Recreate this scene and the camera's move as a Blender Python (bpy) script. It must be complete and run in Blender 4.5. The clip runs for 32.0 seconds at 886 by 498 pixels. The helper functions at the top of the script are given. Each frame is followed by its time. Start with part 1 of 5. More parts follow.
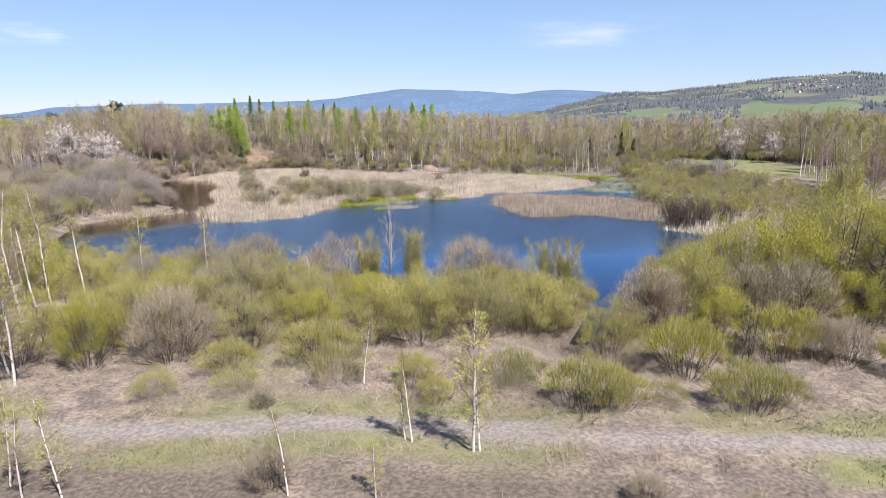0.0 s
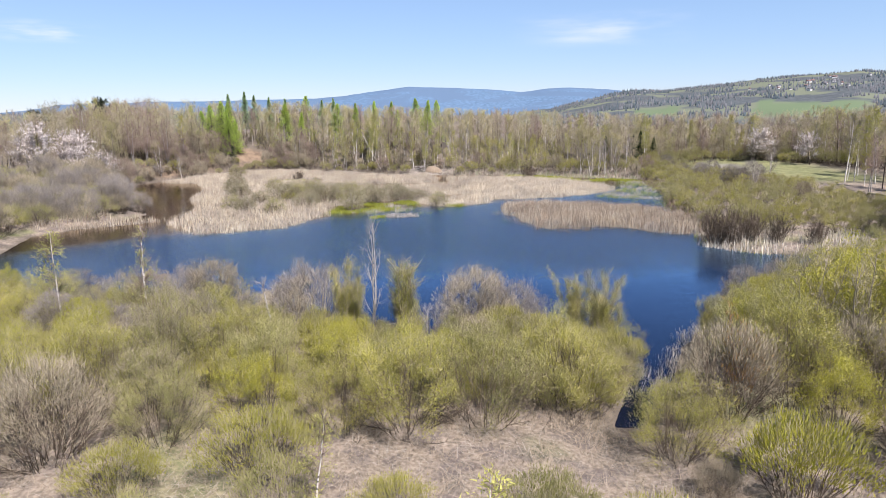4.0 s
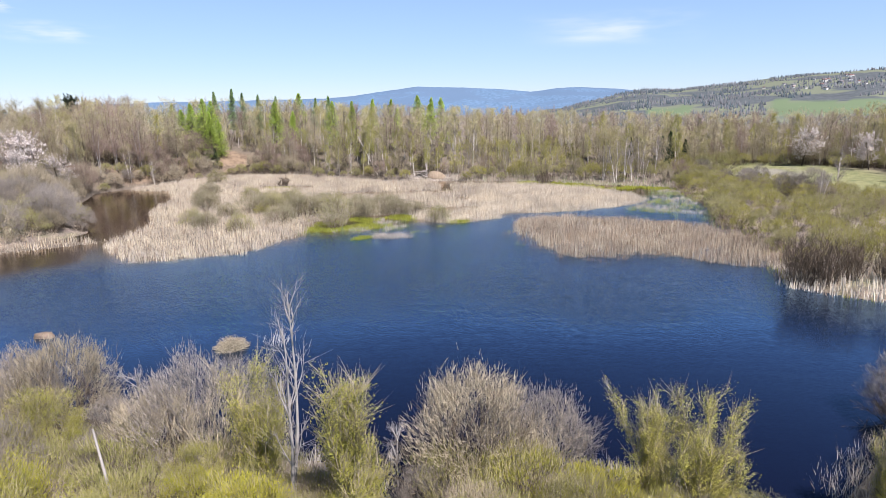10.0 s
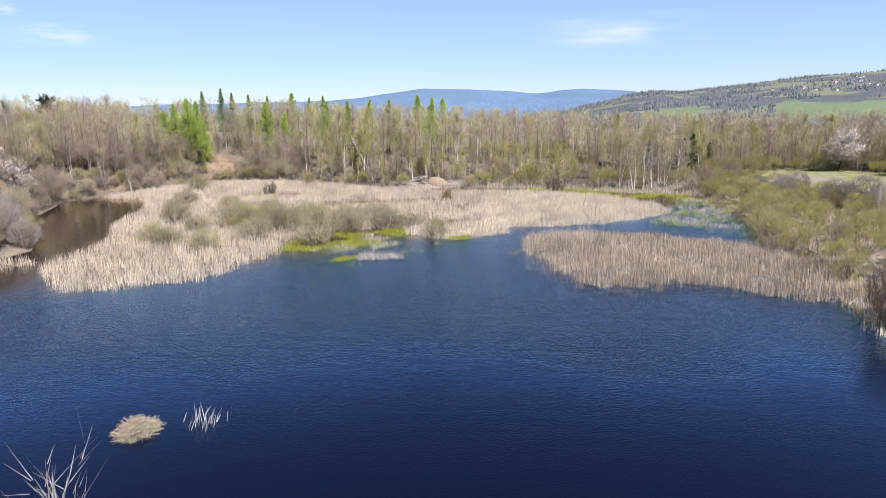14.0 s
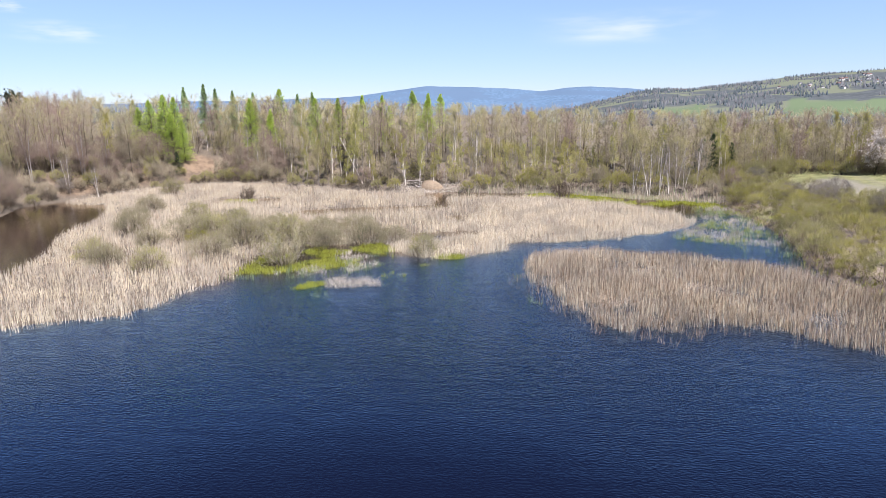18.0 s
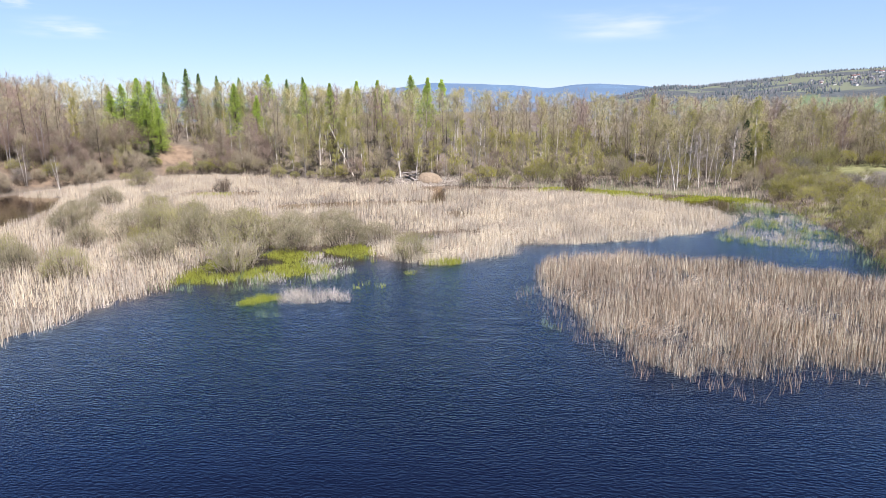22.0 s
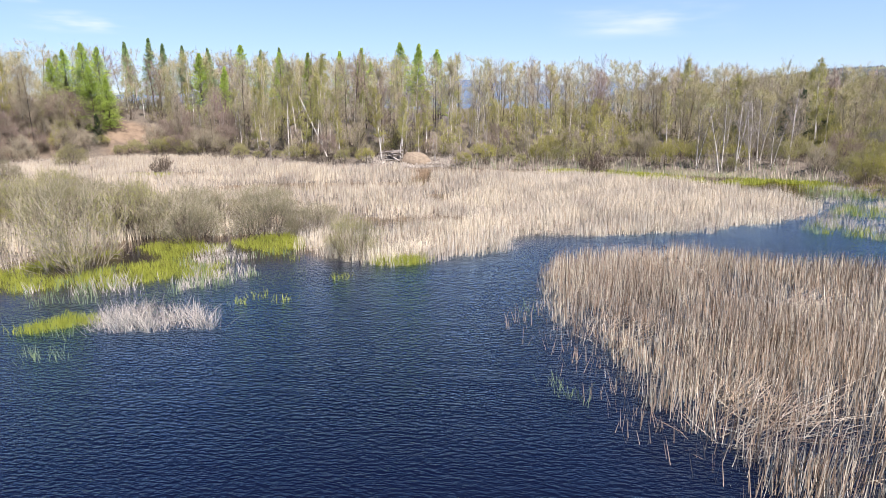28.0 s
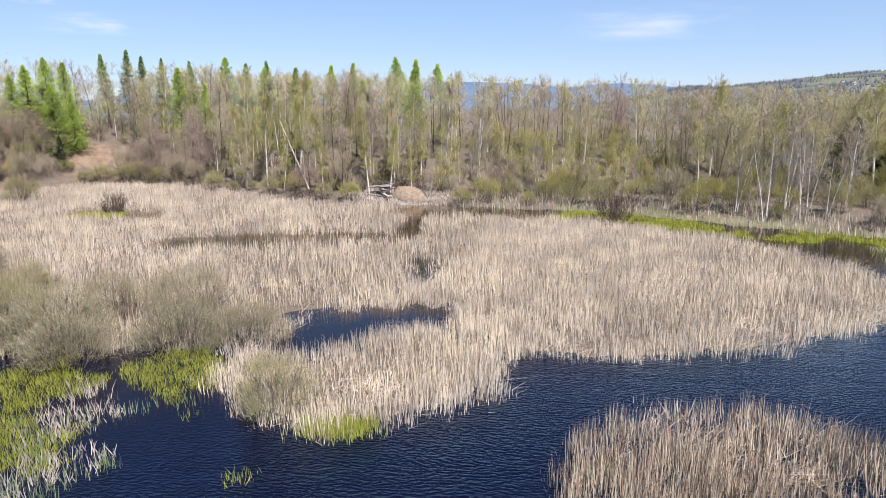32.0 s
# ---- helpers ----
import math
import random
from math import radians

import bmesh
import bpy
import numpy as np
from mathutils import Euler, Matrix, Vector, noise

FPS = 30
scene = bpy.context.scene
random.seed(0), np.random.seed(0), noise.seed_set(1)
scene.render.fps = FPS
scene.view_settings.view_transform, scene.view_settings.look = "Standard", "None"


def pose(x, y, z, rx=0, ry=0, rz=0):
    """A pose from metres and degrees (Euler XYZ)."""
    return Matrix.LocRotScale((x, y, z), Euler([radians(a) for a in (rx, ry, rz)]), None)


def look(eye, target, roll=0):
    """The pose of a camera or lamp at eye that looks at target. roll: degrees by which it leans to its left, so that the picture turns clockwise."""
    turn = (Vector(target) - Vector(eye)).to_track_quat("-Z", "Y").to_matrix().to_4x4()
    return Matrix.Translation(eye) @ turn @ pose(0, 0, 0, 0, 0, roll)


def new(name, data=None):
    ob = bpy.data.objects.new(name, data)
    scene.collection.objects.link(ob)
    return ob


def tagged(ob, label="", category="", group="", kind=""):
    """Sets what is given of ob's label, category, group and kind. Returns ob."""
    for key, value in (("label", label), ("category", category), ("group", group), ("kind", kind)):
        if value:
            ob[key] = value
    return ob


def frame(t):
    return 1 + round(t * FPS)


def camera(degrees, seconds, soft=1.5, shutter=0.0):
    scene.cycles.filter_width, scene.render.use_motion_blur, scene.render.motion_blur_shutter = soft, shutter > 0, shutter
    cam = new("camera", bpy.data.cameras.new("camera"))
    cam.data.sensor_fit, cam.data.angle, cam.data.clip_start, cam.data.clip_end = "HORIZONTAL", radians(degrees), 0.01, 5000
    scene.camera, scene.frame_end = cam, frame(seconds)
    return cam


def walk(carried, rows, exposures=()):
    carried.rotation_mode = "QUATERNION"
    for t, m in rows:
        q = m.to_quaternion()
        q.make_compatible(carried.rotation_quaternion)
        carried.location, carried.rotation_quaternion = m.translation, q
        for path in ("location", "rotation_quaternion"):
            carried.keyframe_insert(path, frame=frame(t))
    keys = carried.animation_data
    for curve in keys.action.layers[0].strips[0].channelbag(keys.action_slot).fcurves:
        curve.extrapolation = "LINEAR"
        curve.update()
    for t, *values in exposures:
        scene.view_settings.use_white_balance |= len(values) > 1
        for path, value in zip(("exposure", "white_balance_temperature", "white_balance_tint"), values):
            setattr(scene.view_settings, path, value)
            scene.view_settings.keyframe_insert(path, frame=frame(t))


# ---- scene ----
cam = camera(71.0, 32.0, soft=0.8)
PATH = [
    (0, (1.407, -7.25, 13.107), (0.655, 2.491, 10.973), -1.09),
    (0.5, (1.367, -6.077, 13.084), (0.604, 3.661, 10.944), -1.07),
    (1, (1.318, -4.865, 13.055), (0.545, 4.871, 10.909), -1.06),
    (1.5, (1.259, -3.614, 13.023), (0.475, 6.12, 10.871), -1.05),
    (2, (1.19, -2.329, 12.991), (0.394, 7.404, 10.835), -1.04),
    (3, (1.059, 0.253, 12.953), (0.237, 9.982, 10.79), -1.03),
    (3.5, (1.011, 1.525, 12.945), (0.176, 11.253, 10.781), -1.03),
    (5.5, (0.992, 6.456, 12.995), (0.11, 16.18, 10.835), -1.04),
    (6, (0.987, 7.696, 12.986), (0.093, 17.419, 10.826), -1.05),
    (7, (0.965, 10.189, 12.932), (0.047, 19.911, 10.775), -1.06),
    (8, (0.927, 12.703, 12.811), (-0.019, 22.422, 10.654), -1.08),
    (9, (0.862, 15.2, 12.699), (-0.111, 24.916, 10.54), -1.10),
    (10, (0.787, 17.672, 12.621), (-0.209, 27.384, 10.459), -1.12),
    (11, (0.698, 20.13, 12.562), (-0.321, 29.84, 10.402), -1.14),
    (12, (0.605, 22.595, 12.492), (-0.439, 32.305, 10.343), -1.15),
    (13, (0.583, 25.03, 12.418), (-0.484, 34.74, 10.279), -1.16),
    (14, (0.64, 27.426, 12.344), (-0.448, 37.135, 10.214), -1.16),
    (14.5, (0.694, 28.602, 12.312), (-0.403, 38.311, 10.185), -1.15),
    (16.5, (0.786, 33.302, 12.293), (-0.334, 43.006, 10.152), -1.13),
    (17, (0.814, 34.519, 12.278), (-0.314, 44.22, 10.132), -1.11),
    (18, (0.889, 36.984, 12.292), (-0.252, 46.68, 10.128), -1.09),
    (19, (0.949, 39.552, 12.17), (-0.211, 49.244, 9.995), -1.06),
    (20, (0.955, 42.144, 11.807), (-0.229, 51.831, 9.625), -1.02),
    (21, (0.88, 44.796, 11.167), (-0.335, 54.478, 8.984), -0.98),
    (22, (0.7, 47.238, 10.441), (-0.538, 56.913, 8.236), -0.94),
    (23, (0.678, 49.756, 9.754), (-0.584, 59.425, 7.538), -0.90),
    (24, (0.761, 52.345, 8.956), (-0.527, 62.011, 6.736), -0.85),
    (25, (0.865, 54.867, 8.196), (-0.444, 64.527, 5.97), -0.80),
    (25.5, (0.914, 56.086, 7.873), (-0.404, 65.745, 5.643), -0.77),
    (27.5, (1.171, 60.773, 6.813), (-0.188, 70.423, 4.568), -0.64),
    (28, (1.198, 62.027, 6.853), (-0.175, 71.674, 4.606), -0.61),
    (29, (1.183, 64.662, 7.32), (-0.217, 74.305, 5.072), -0.55),
    (30, (1.136, 67.323, 8.216), (-0.293, 76.962, 5.971), -0.50),
    (31, (1.145, 69.819, 9.33), (-0.322, 79.454, 7.09), -0.45),
    (32, (1.225, 72.164, 9.492), (-0.299, 81.795, 7.272), -0.43),
]
walk(cam, [(t, look(eye, target, roll)) for t, eye, target, roll in PATH], exposures=[(0.0, 0.97, 6280, 21), (9.0, 1.04, 6280, 21), (20.0, 1.08, 6280, 21), (28.0, 1.12, 6280, 21), (32.0, 0.95, 6280, 21)])

# ---- sky and sun ----
SUN_EL, SUN_AZ = 54.0, 140.0   # degrees; azimuth clockwise from +y
world = bpy.data.worlds.new("sky")
scene.world = world
world.use_nodes = True
wn = world.node_tree.nodes
sky = wn.new("ShaderNodeTexSky")
sky.sky_type, sky.sun_disc = "NISHITA", False
sky.sun_elevation, sky.sun_rotation = radians(SUN_EL), radians(SUN_AZ)
sky.air_density, sky.dust_density, sky.ozone_density = 1.0, 0.0, 3.5
wn["Background"].inputs["Strength"].default_value = 0.060
veil = wn.new("ShaderNodeMix")     # thin even haze of a bright spring day
veil.data_type = "RGBA"
veil.inputs[7].default_value = (3.7, 6.2, 9.4, 1)
wl = world.node_tree.links
height = wn.new("ShaderNodeSeparateXYZ")
wl.new(wn.new("ShaderNodeTexCoord").outputs["Generated"], height.inputs[0])
fade = wn.new("ShaderNodeMapRange")
fade.interpolation_type = "SMOOTHSTEP"
fade.inputs[1].default_value, fade.inputs[2].default_value = 0.05, 0.55
fade.inputs[3].default_value, fade.inputs[4].default_value = 0.42, 0.0
wl.new(height.outputs[2], fade.inputs[0])
wl.new(fade.outputs[0], veil.inputs[0])
world.node_tree.links.new(sky.outputs[0], veil.inputs[6])
world.node_tree.links.new(veil.outputs[2], wn["Background"].inputs["Color"])
sun = new("sun", bpy.data.lights.new("sun", "SUN"))
sun.data.energy, sun.data.angle, sun.data.color = 5.0, radians(0.5), (1.0, 0.95, 0.88)
sun_way = Vector((math.sin(radians(SUN_AZ)) * math.cos(radians(SUN_EL)),
                  math.cos(radians(SUN_AZ)) * math.cos(radians(SUN_EL)), math.sin(radians(SUN_EL))))
sun.matrix_world = look(sun_way * 300, (0, 0, 0))


# ---- materials ----
def material(name, rough=0.8):
    m = bpy.data.materials.new(name)
    m.use_nodes = True
    n, l = m.node_tree.nodes, m.node_tree.links
    b = n["Principled BSDF"]
    b.inputs["Roughness"].default_value = rough
    return m, n, l, b


def mix_colour(n, l, fac, a, b, kind="MIX"):
    x = n.new("ShaderNodeMix")
    x.data_type, x.blend_type = "RGBA", kind
    for value, socket in ((fac, x.inputs[0]), (a, x.inputs[6]), (b, x.inputs[7])):
        if isinstance(value, bpy.types.NodeSocket):
            l.new(value, socket)
        elif isinstance(value, tuple):
            socket.default_value = (*value, 1)
        else:
            socket.default_value = value
    return x.outputs[2]


def ramp(n, l, value, low, high):
    x = n.new("ShaderNodeMapRange")
    x.interpolation_type = "SMOOTHSTEP"
    x.inputs[1].default_value, x.inputs[2].default_value = low, high
    l.new(value, x.inputs[0])
    return x.outputs[0]


def grain(n, l, scale, detail=4.0, coords=None, stretch=None):
    x = n.new("ShaderNodeTexNoise")
    x.inputs["Scale"].default_value, x.inputs["Detail"].default_value = scale, detail
    if coords is None:
        g = n.new("ShaderNodeNewGeometry")
        coords = g.outputs["Position"]
    if stretch:
        mp = n.new("ShaderNodeMapping")
        mp.inputs["Scale"].default_value = stretch
        l.new(coords, mp.inputs[0])
        coords = mp.outputs[0]
    l.new(coords, x.inputs["Vector"])
    return x.outputs[0]


def plant(name, a, b, rough=0.75, sheen=0.0, through_light=0.0, patch=0.35, blotch=(0.78, 0.80, 0.80)):
    """A leaf, stalk or twig colour that wanders between a and b from piece to piece and from plant to plant."""
    m, n, l, p = material(name, rough)
    info, geo = n.new("ShaderNodeObjectInfo"), n.new("ShaderNodeNewGeometry")
    col = mix_colour(n, l, geo.outputs["Random Per Island"], a, b)
    other = mix_colour(n, l, info.outputs["Random"], tuple(v * 0.72 for v in a), tuple(v * 1.15 for v in b))
    col = mix_colour(n, l, 0.45, col, other)
    blot = ramp(n, l, grain(n, l, patch, 3), 0.3, 0.7)
    col = mix_colour(n, l, blot, mix_colour(n, l, 1.0, col, blotch, "MULTIPLY"), col)
    l.new(col, p.inputs["Base Color"])
    p.inputs["Specular IOR Level"].default_value = 0.25
    if through_light:
        t = n.new("ShaderNodeBsdfTranslucent")
        l.new(col, t.inputs[0])
        s = n.new("ShaderNodeMixShader")
        s.inputs[0].default_value = through_light
        l.new(p.outputs[0], s.inputs[1])
        l.new(t.outputs[0], s.inputs[2])
        l.new(s.outputs[0], n["Material Output"].inputs[0])
    return m


LEAF_SPRING = plant("spring_willow_leaves", (0.27, 0.265, 0.05), (0.40, 0.375, 0.085), through_light=0.25)
LEAF_BRIGHT = plant("bright_yellow_green_leaves", (0.32, 0.32, 0.035), (0.45, 0.42, 0.065), through_light=0.28)
LEAF_OLIVE = plant("olive_willow_catkins", (0.26, 0.26, 0.08), (0.38, 0.365, 0.135), through_light=0.35)
LEAF_GREY = plant("grey_olive_willow_buds", (0.17, 0.165, 0.085), (0.28, 0.265, 0.145), through_light=0.2)
LEAF_RUST = plant("rust_orange_buds", (0.286, 0.15, 0.0408), (0.34, 0.204, 0.0612), through_light=0.2)
LEAF_BIRCH = plant("young_birch_leaves", (0.34, 0.36, 0.085), (0.48, 0.46, 0.14), through_light=0.3)
LARCH = plant("fresh_larch_needles", (0.36, 0.49, 0.08), (0.53, 0.65, 0.14), through_light=0.4)
LARCH_DULL = plant("bluish_larch_needles", (0.28, 0.41, 0.17), (0.42, 0.54, 0.25), through_light=0.35)
PINE = plant("dark_pine_needles", (0.0136, 0.0238, 0.0102), (0.0306, 0.0442, 0.017))
SPRUCE = plant("spruce_needles", (0.0238, 0.0476, 0.0136), (0.0408, 0.0748, 0.0204))
BLOSSOM = plant("white_cherry_blossom", (0.56, 0.496, 0.456), (0.688, 0.632, 0.592), through_light=0.2)
TWIG = plant("brown_twigs", (0.255, 0.215, 0.145), (0.40, 0.345, 0.24))
TWIG_TAN = plant("yellow_brown_willow_twigs", (0.28, 0.245, 0.125), (0.43, 0.38, 0.22))
TWIG_GREY = plant("grey_bare_twigs", (0.185, 0.162, 0.139), (0.284, 0.254, 0.221))
TWIG_RED = plant("reddish_brown_twigs", (0.19, 0.14, 0.115), (0.29, 0.215, 0.175))
BARK_DARK = plant("dark_bark", (0.036, 0.03, 0.024), (0.06, 0.048, 0.036), patch=3.0)
BARK_GREY = plant("grey_dead_wood", (0.286, 0.265, 0.245), (0.374, 0.347, 0.32), patch=3.0)
REED = plant("dry_straw_reed", (0.40, 0.335, 0.225), (0.73, 0.655, 0.485), patch=0.3, blotch=(0.62, 0.62, 0.68))
TWIG_DARK = plant("dark_brown_twigs", (0.06, 0.045, 0.03), (0.132, 0.102, 0.072))
REED_TAN = plant("tan_cattail_stalks", (0.24, 0.175, 0.11), (0.46, 0.35, 0.24), patch=0.35, blotch=(0.62, 0.62, 0.70))
REED_HEAD = plant("brown_cattail_heads", (0.109, 0.068, 0.0408), (0.177, 0.122, 0.0748))
STUBBLE = plant("bleached_broken_stalks", (0.38, 0.335, 0.27), (0.56, 0.51, 0.43))
SEDGE = plant("fresh_green_sedge", (0.292, 0.34, 0.034), (0.408, 0.415, 0.0748), through_light=0.3, patch=0.6)
IRIS = plant("blue_green_iris_leaves", (0.204, 0.272, 0.122), (0.286, 0.34, 0.177), through_light=0.2)
GRASS = plant("fresh_short_grass", (0.116, 0.136, 0.034), (0.218, 0.224, 0.068), patch=0.6)
STRAW = plant("dry_grass", (0.25, 0.20, 0.14), (0.44, 0.37, 0.27), patch=0.5)


def birch_bark():
    m, n, l, p = material("white_birch_bark", 0.7)
    marks = ramp(n, l, grain(n, l, 2.2, 5, stretch=(1.17, 1.17, 3.9)), 0.56, 0.68)
    col = mix_colour(n, l, ramp(n, l, grain(n, l, 0.8, 2), 0.3, 0.7), (0.624, 0.593, 0.546), (0.515, 0.468, 0.406))
    l.new(mix_colour(n, l, marks, col, (0.0468, 0.039, 0.0351)), p.inputs["Base Color"])
    return m


BIRCH = birch_bark()


def water_material():
    m, n, l, p = material("tinted_gloss_pond_water", 0.04)
    p.inputs["Base Color"].default_value = (0.003, 0.005, 0.015, 1)
    p.inputs["Specular IOR Level"].default_value = 0.0
    ripples = grain(n, l, 4.8, 3, stretch=(1.1, 2.1, 1.0))
    chop = grain(n, l, 0.55, 2, stretch=(0.8, 2.4, 1.0))
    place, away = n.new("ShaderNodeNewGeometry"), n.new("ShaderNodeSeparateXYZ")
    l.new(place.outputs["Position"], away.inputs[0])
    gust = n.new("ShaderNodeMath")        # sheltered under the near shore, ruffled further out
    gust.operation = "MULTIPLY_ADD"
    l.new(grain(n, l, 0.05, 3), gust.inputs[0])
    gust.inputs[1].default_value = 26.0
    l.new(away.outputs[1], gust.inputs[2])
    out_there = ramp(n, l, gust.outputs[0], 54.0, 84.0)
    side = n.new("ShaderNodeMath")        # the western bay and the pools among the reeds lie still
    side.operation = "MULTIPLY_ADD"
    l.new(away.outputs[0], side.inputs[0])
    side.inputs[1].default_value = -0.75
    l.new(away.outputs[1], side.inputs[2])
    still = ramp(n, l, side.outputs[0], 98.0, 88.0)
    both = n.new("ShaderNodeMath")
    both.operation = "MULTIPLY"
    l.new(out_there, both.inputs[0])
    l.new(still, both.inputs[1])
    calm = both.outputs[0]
    mth = n.new("ShaderNodeMath")
    mth.operation = "MULTIPLY_ADD"
    l.new(chop, mth.inputs[0])
    mth.inputs[1].default_value = 0.7
    l.new(ripples, mth.inputs[2])
    st = n.new("ShaderNodeMapRange")
    st.inputs[3].default_value, st.inputs[4].default_value = 0.03, 0.25
    l.new(calm, st.inputs[0])
    bump = n.new("ShaderNodeBump")
    bump.inputs["Distance"].default_value = 0.32
    l.new(st.outputs[0], bump.inputs["Strength"])
    l.new(mth.outputs[0], bump.inputs["Height"])
    gloss, fresnel, mixer = n.new("ShaderNodeBsdfGlossy"), n.new("ShaderNodeFresnel"), n.new("ShaderNodeMixShader")
    l.new(mix_colour(n, l, still, (0.66, 0.60, 0.54), (0.51, 0.73, 1.0)), gloss.inputs["Color"])      # reflection tints painted in: brown for reeds mirrored in still pools, blue for sky
    rough = n.new("ShaderNodeMapRange")
    rough.inputs[3].default_value, rough.inputs[4].default_value = 0.04, 0.20
    l.new(calm, rough.inputs[0])
    l.new(rough.outputs[0], gloss.inputs["Roughness"])
    fresnel.inputs["IOR"].default_value = 1.333
    steep = n.new("ShaderNodeMath")
    steep.operation, steep.use_clamp = "MULTIPLY_ADD", True
    steep.inputs[1].default_value, steep.inputs[2].default_value = 2.6, -0.107
    l.new(fresnel.outputs[0], steep.inputs[0])
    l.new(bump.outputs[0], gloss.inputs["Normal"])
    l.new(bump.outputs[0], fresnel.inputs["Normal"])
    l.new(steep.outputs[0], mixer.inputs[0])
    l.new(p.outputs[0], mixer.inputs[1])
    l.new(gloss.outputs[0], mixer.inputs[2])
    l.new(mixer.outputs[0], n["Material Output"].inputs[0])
    return m


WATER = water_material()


def ground_material():
    """Soil, dry grass, litter of reeds, green turf and gravel, laid out by the zones stored on the sheet."""
    m, n, l, p = material("wetland_ground", 0.95)
    at = n.new("ShaderNodeAttribute")
    at.attribute_name = "zones"
    sep = n.new("ShaderNodeSeparateColor")
    l.new(at.outputs["Color"], sep.inputs[0])
    fine, mid, big = grain(n, l, 6.0, 6), grain(n, l, 0.9, 4), grain(n, l, 0.12, 3)
    straw = mix_colour(n, l, ramp(n, l, fine, 0.3, 0.7), (0.145, 0.118, 0.086), (0.30, 0.25, 0.188))
    heath = mix_colour(n, l, ramp(n, l, fine, 0.3, 0.7), (0.092, 0.074, 0.061), (0.17, 0.142, 0.118))
    base = mix_colour(n, l, ramp(n, l, mid, 0.40, 0.62), straw, heath)
    green = mix_colour(n, l, ramp(n, l, fine, 0.3, 0.7), (0.101, 0.122, 0.036), (0.216, 0.216, 0.0864))
    base = mix_colour(n, l, ramp(n, l, big, 0.55, 0.72), base, green)
    litter = mix_colour(n, l, ramp(n, l, fine, 0.3, 0.7), (0.0684, 0.0554, 0.0403), (0.144, 0.119, 0.0864))
    base = mix_colour(n, l, sep.outputs[0], base, litter)
    turf = mix_colour(n, l, ramp(n, l, mid, 0.35, 0.65), (0.11, 0.125, 0.045), (0.19, 0.19, 0.08))
    base = mix_colour(n, l, sep.outputs[1], base, turf)
    gravel = mix_colour(n, l, ramp(n, l, fine, 0.3, 0.7), (0.151, 0.137, 0.119), (0.252, 0.23, 0.205))
    base = mix_colour(n, l, sep.outputs[2], base, gravel)
    clay = mix_colour(n, l, ramp(n, l, mid, 0.35, 0.65), (0.11, 0.076, 0.048), (0.20, 0.145, 0.094))
    base = mix_colour(n, l, at.outputs["Alpha"], base, clay)
    l.new(base, p.inputs["Base Color"])
    bump = n.new("ShaderNodeBump")
    bump.inputs["Strength"].default_value, bump.inputs["Distance"].default_value = 0.6, 0.12
    l.new(fine, bump.inputs["Height"])
    l.new(bump.outputs[0], p.inputs["Normal"])
    return m


GROUND = ground_material()


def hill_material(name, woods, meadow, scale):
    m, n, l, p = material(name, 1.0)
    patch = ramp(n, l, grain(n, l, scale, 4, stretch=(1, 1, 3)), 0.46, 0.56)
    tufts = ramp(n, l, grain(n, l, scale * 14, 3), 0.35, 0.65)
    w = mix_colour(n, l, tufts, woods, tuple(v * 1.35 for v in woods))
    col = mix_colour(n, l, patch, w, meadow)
    at = n.new("ShaderNodeAttribute")
    at.attribute_name = "zones"
    sep = n.new("ShaderNodeSeparateColor")
    l.new(at.outputs["Color"], sep.inputs[0])
    # field green, its colour dulled for the haze of distance
    col = mix_colour(n, l, sep.outputs[0], col, (0.115, 0.155, 0.09))
    l.new(col, p.inputs["Base Color"])
    p.inputs["Specular IOR Level"].default_value = 0.0
    return m


# woods and meadow colours carry a pale bluish haze
HILL = hill_material("hazed_farm_hill", (0.068, 0.0782, 0.0816), (0.136, 0.153, 0.109), 0.006)
# dark green forest, with the blue of distant air put into its colour
MOUNTAIN = hill_material("haze_blue_ridge", (0.0816, 0.133, 0.197), (0.0918, 0.143, 0.211), 0.004)


def plain(name, colour, rough=0.8, spread=0.25, scale=4.0):
    m, n, l, p = material(name, rough)
    low, high = tuple(v * (1 - spread) for v in colour), tuple(min(1, v * (1 + spread)) for v in colour)
    l.new(mix_colour(n, l, ramp(n, l, grain(n, l, scale, 5), 0.3, 0.7), low, high), p.inputs["Base Color"])
    return m


PLASTER = plain("white_plaster", (0.53, 0.524, 0.503), spread=0.08)
ROOF_RED = plain("dull_red_roof", (0.177, 0.102, 0.0884))
ROOF_GREY = plain("grey_roof", (0.136, 0.136, 0.143))
SAND = plain("sandy_soil", (0.204, 0.16, 0.109), 0.95)
WET_WOOD = plain("wet_brown_wood", (0.136, 0.0986, 0.068), 0.7)
BOARD = plain("weathered_boards", (0.286, 0.258, 0.224), 0.9)


# ---- geometry ----
rng = np.random.default_rng(7)


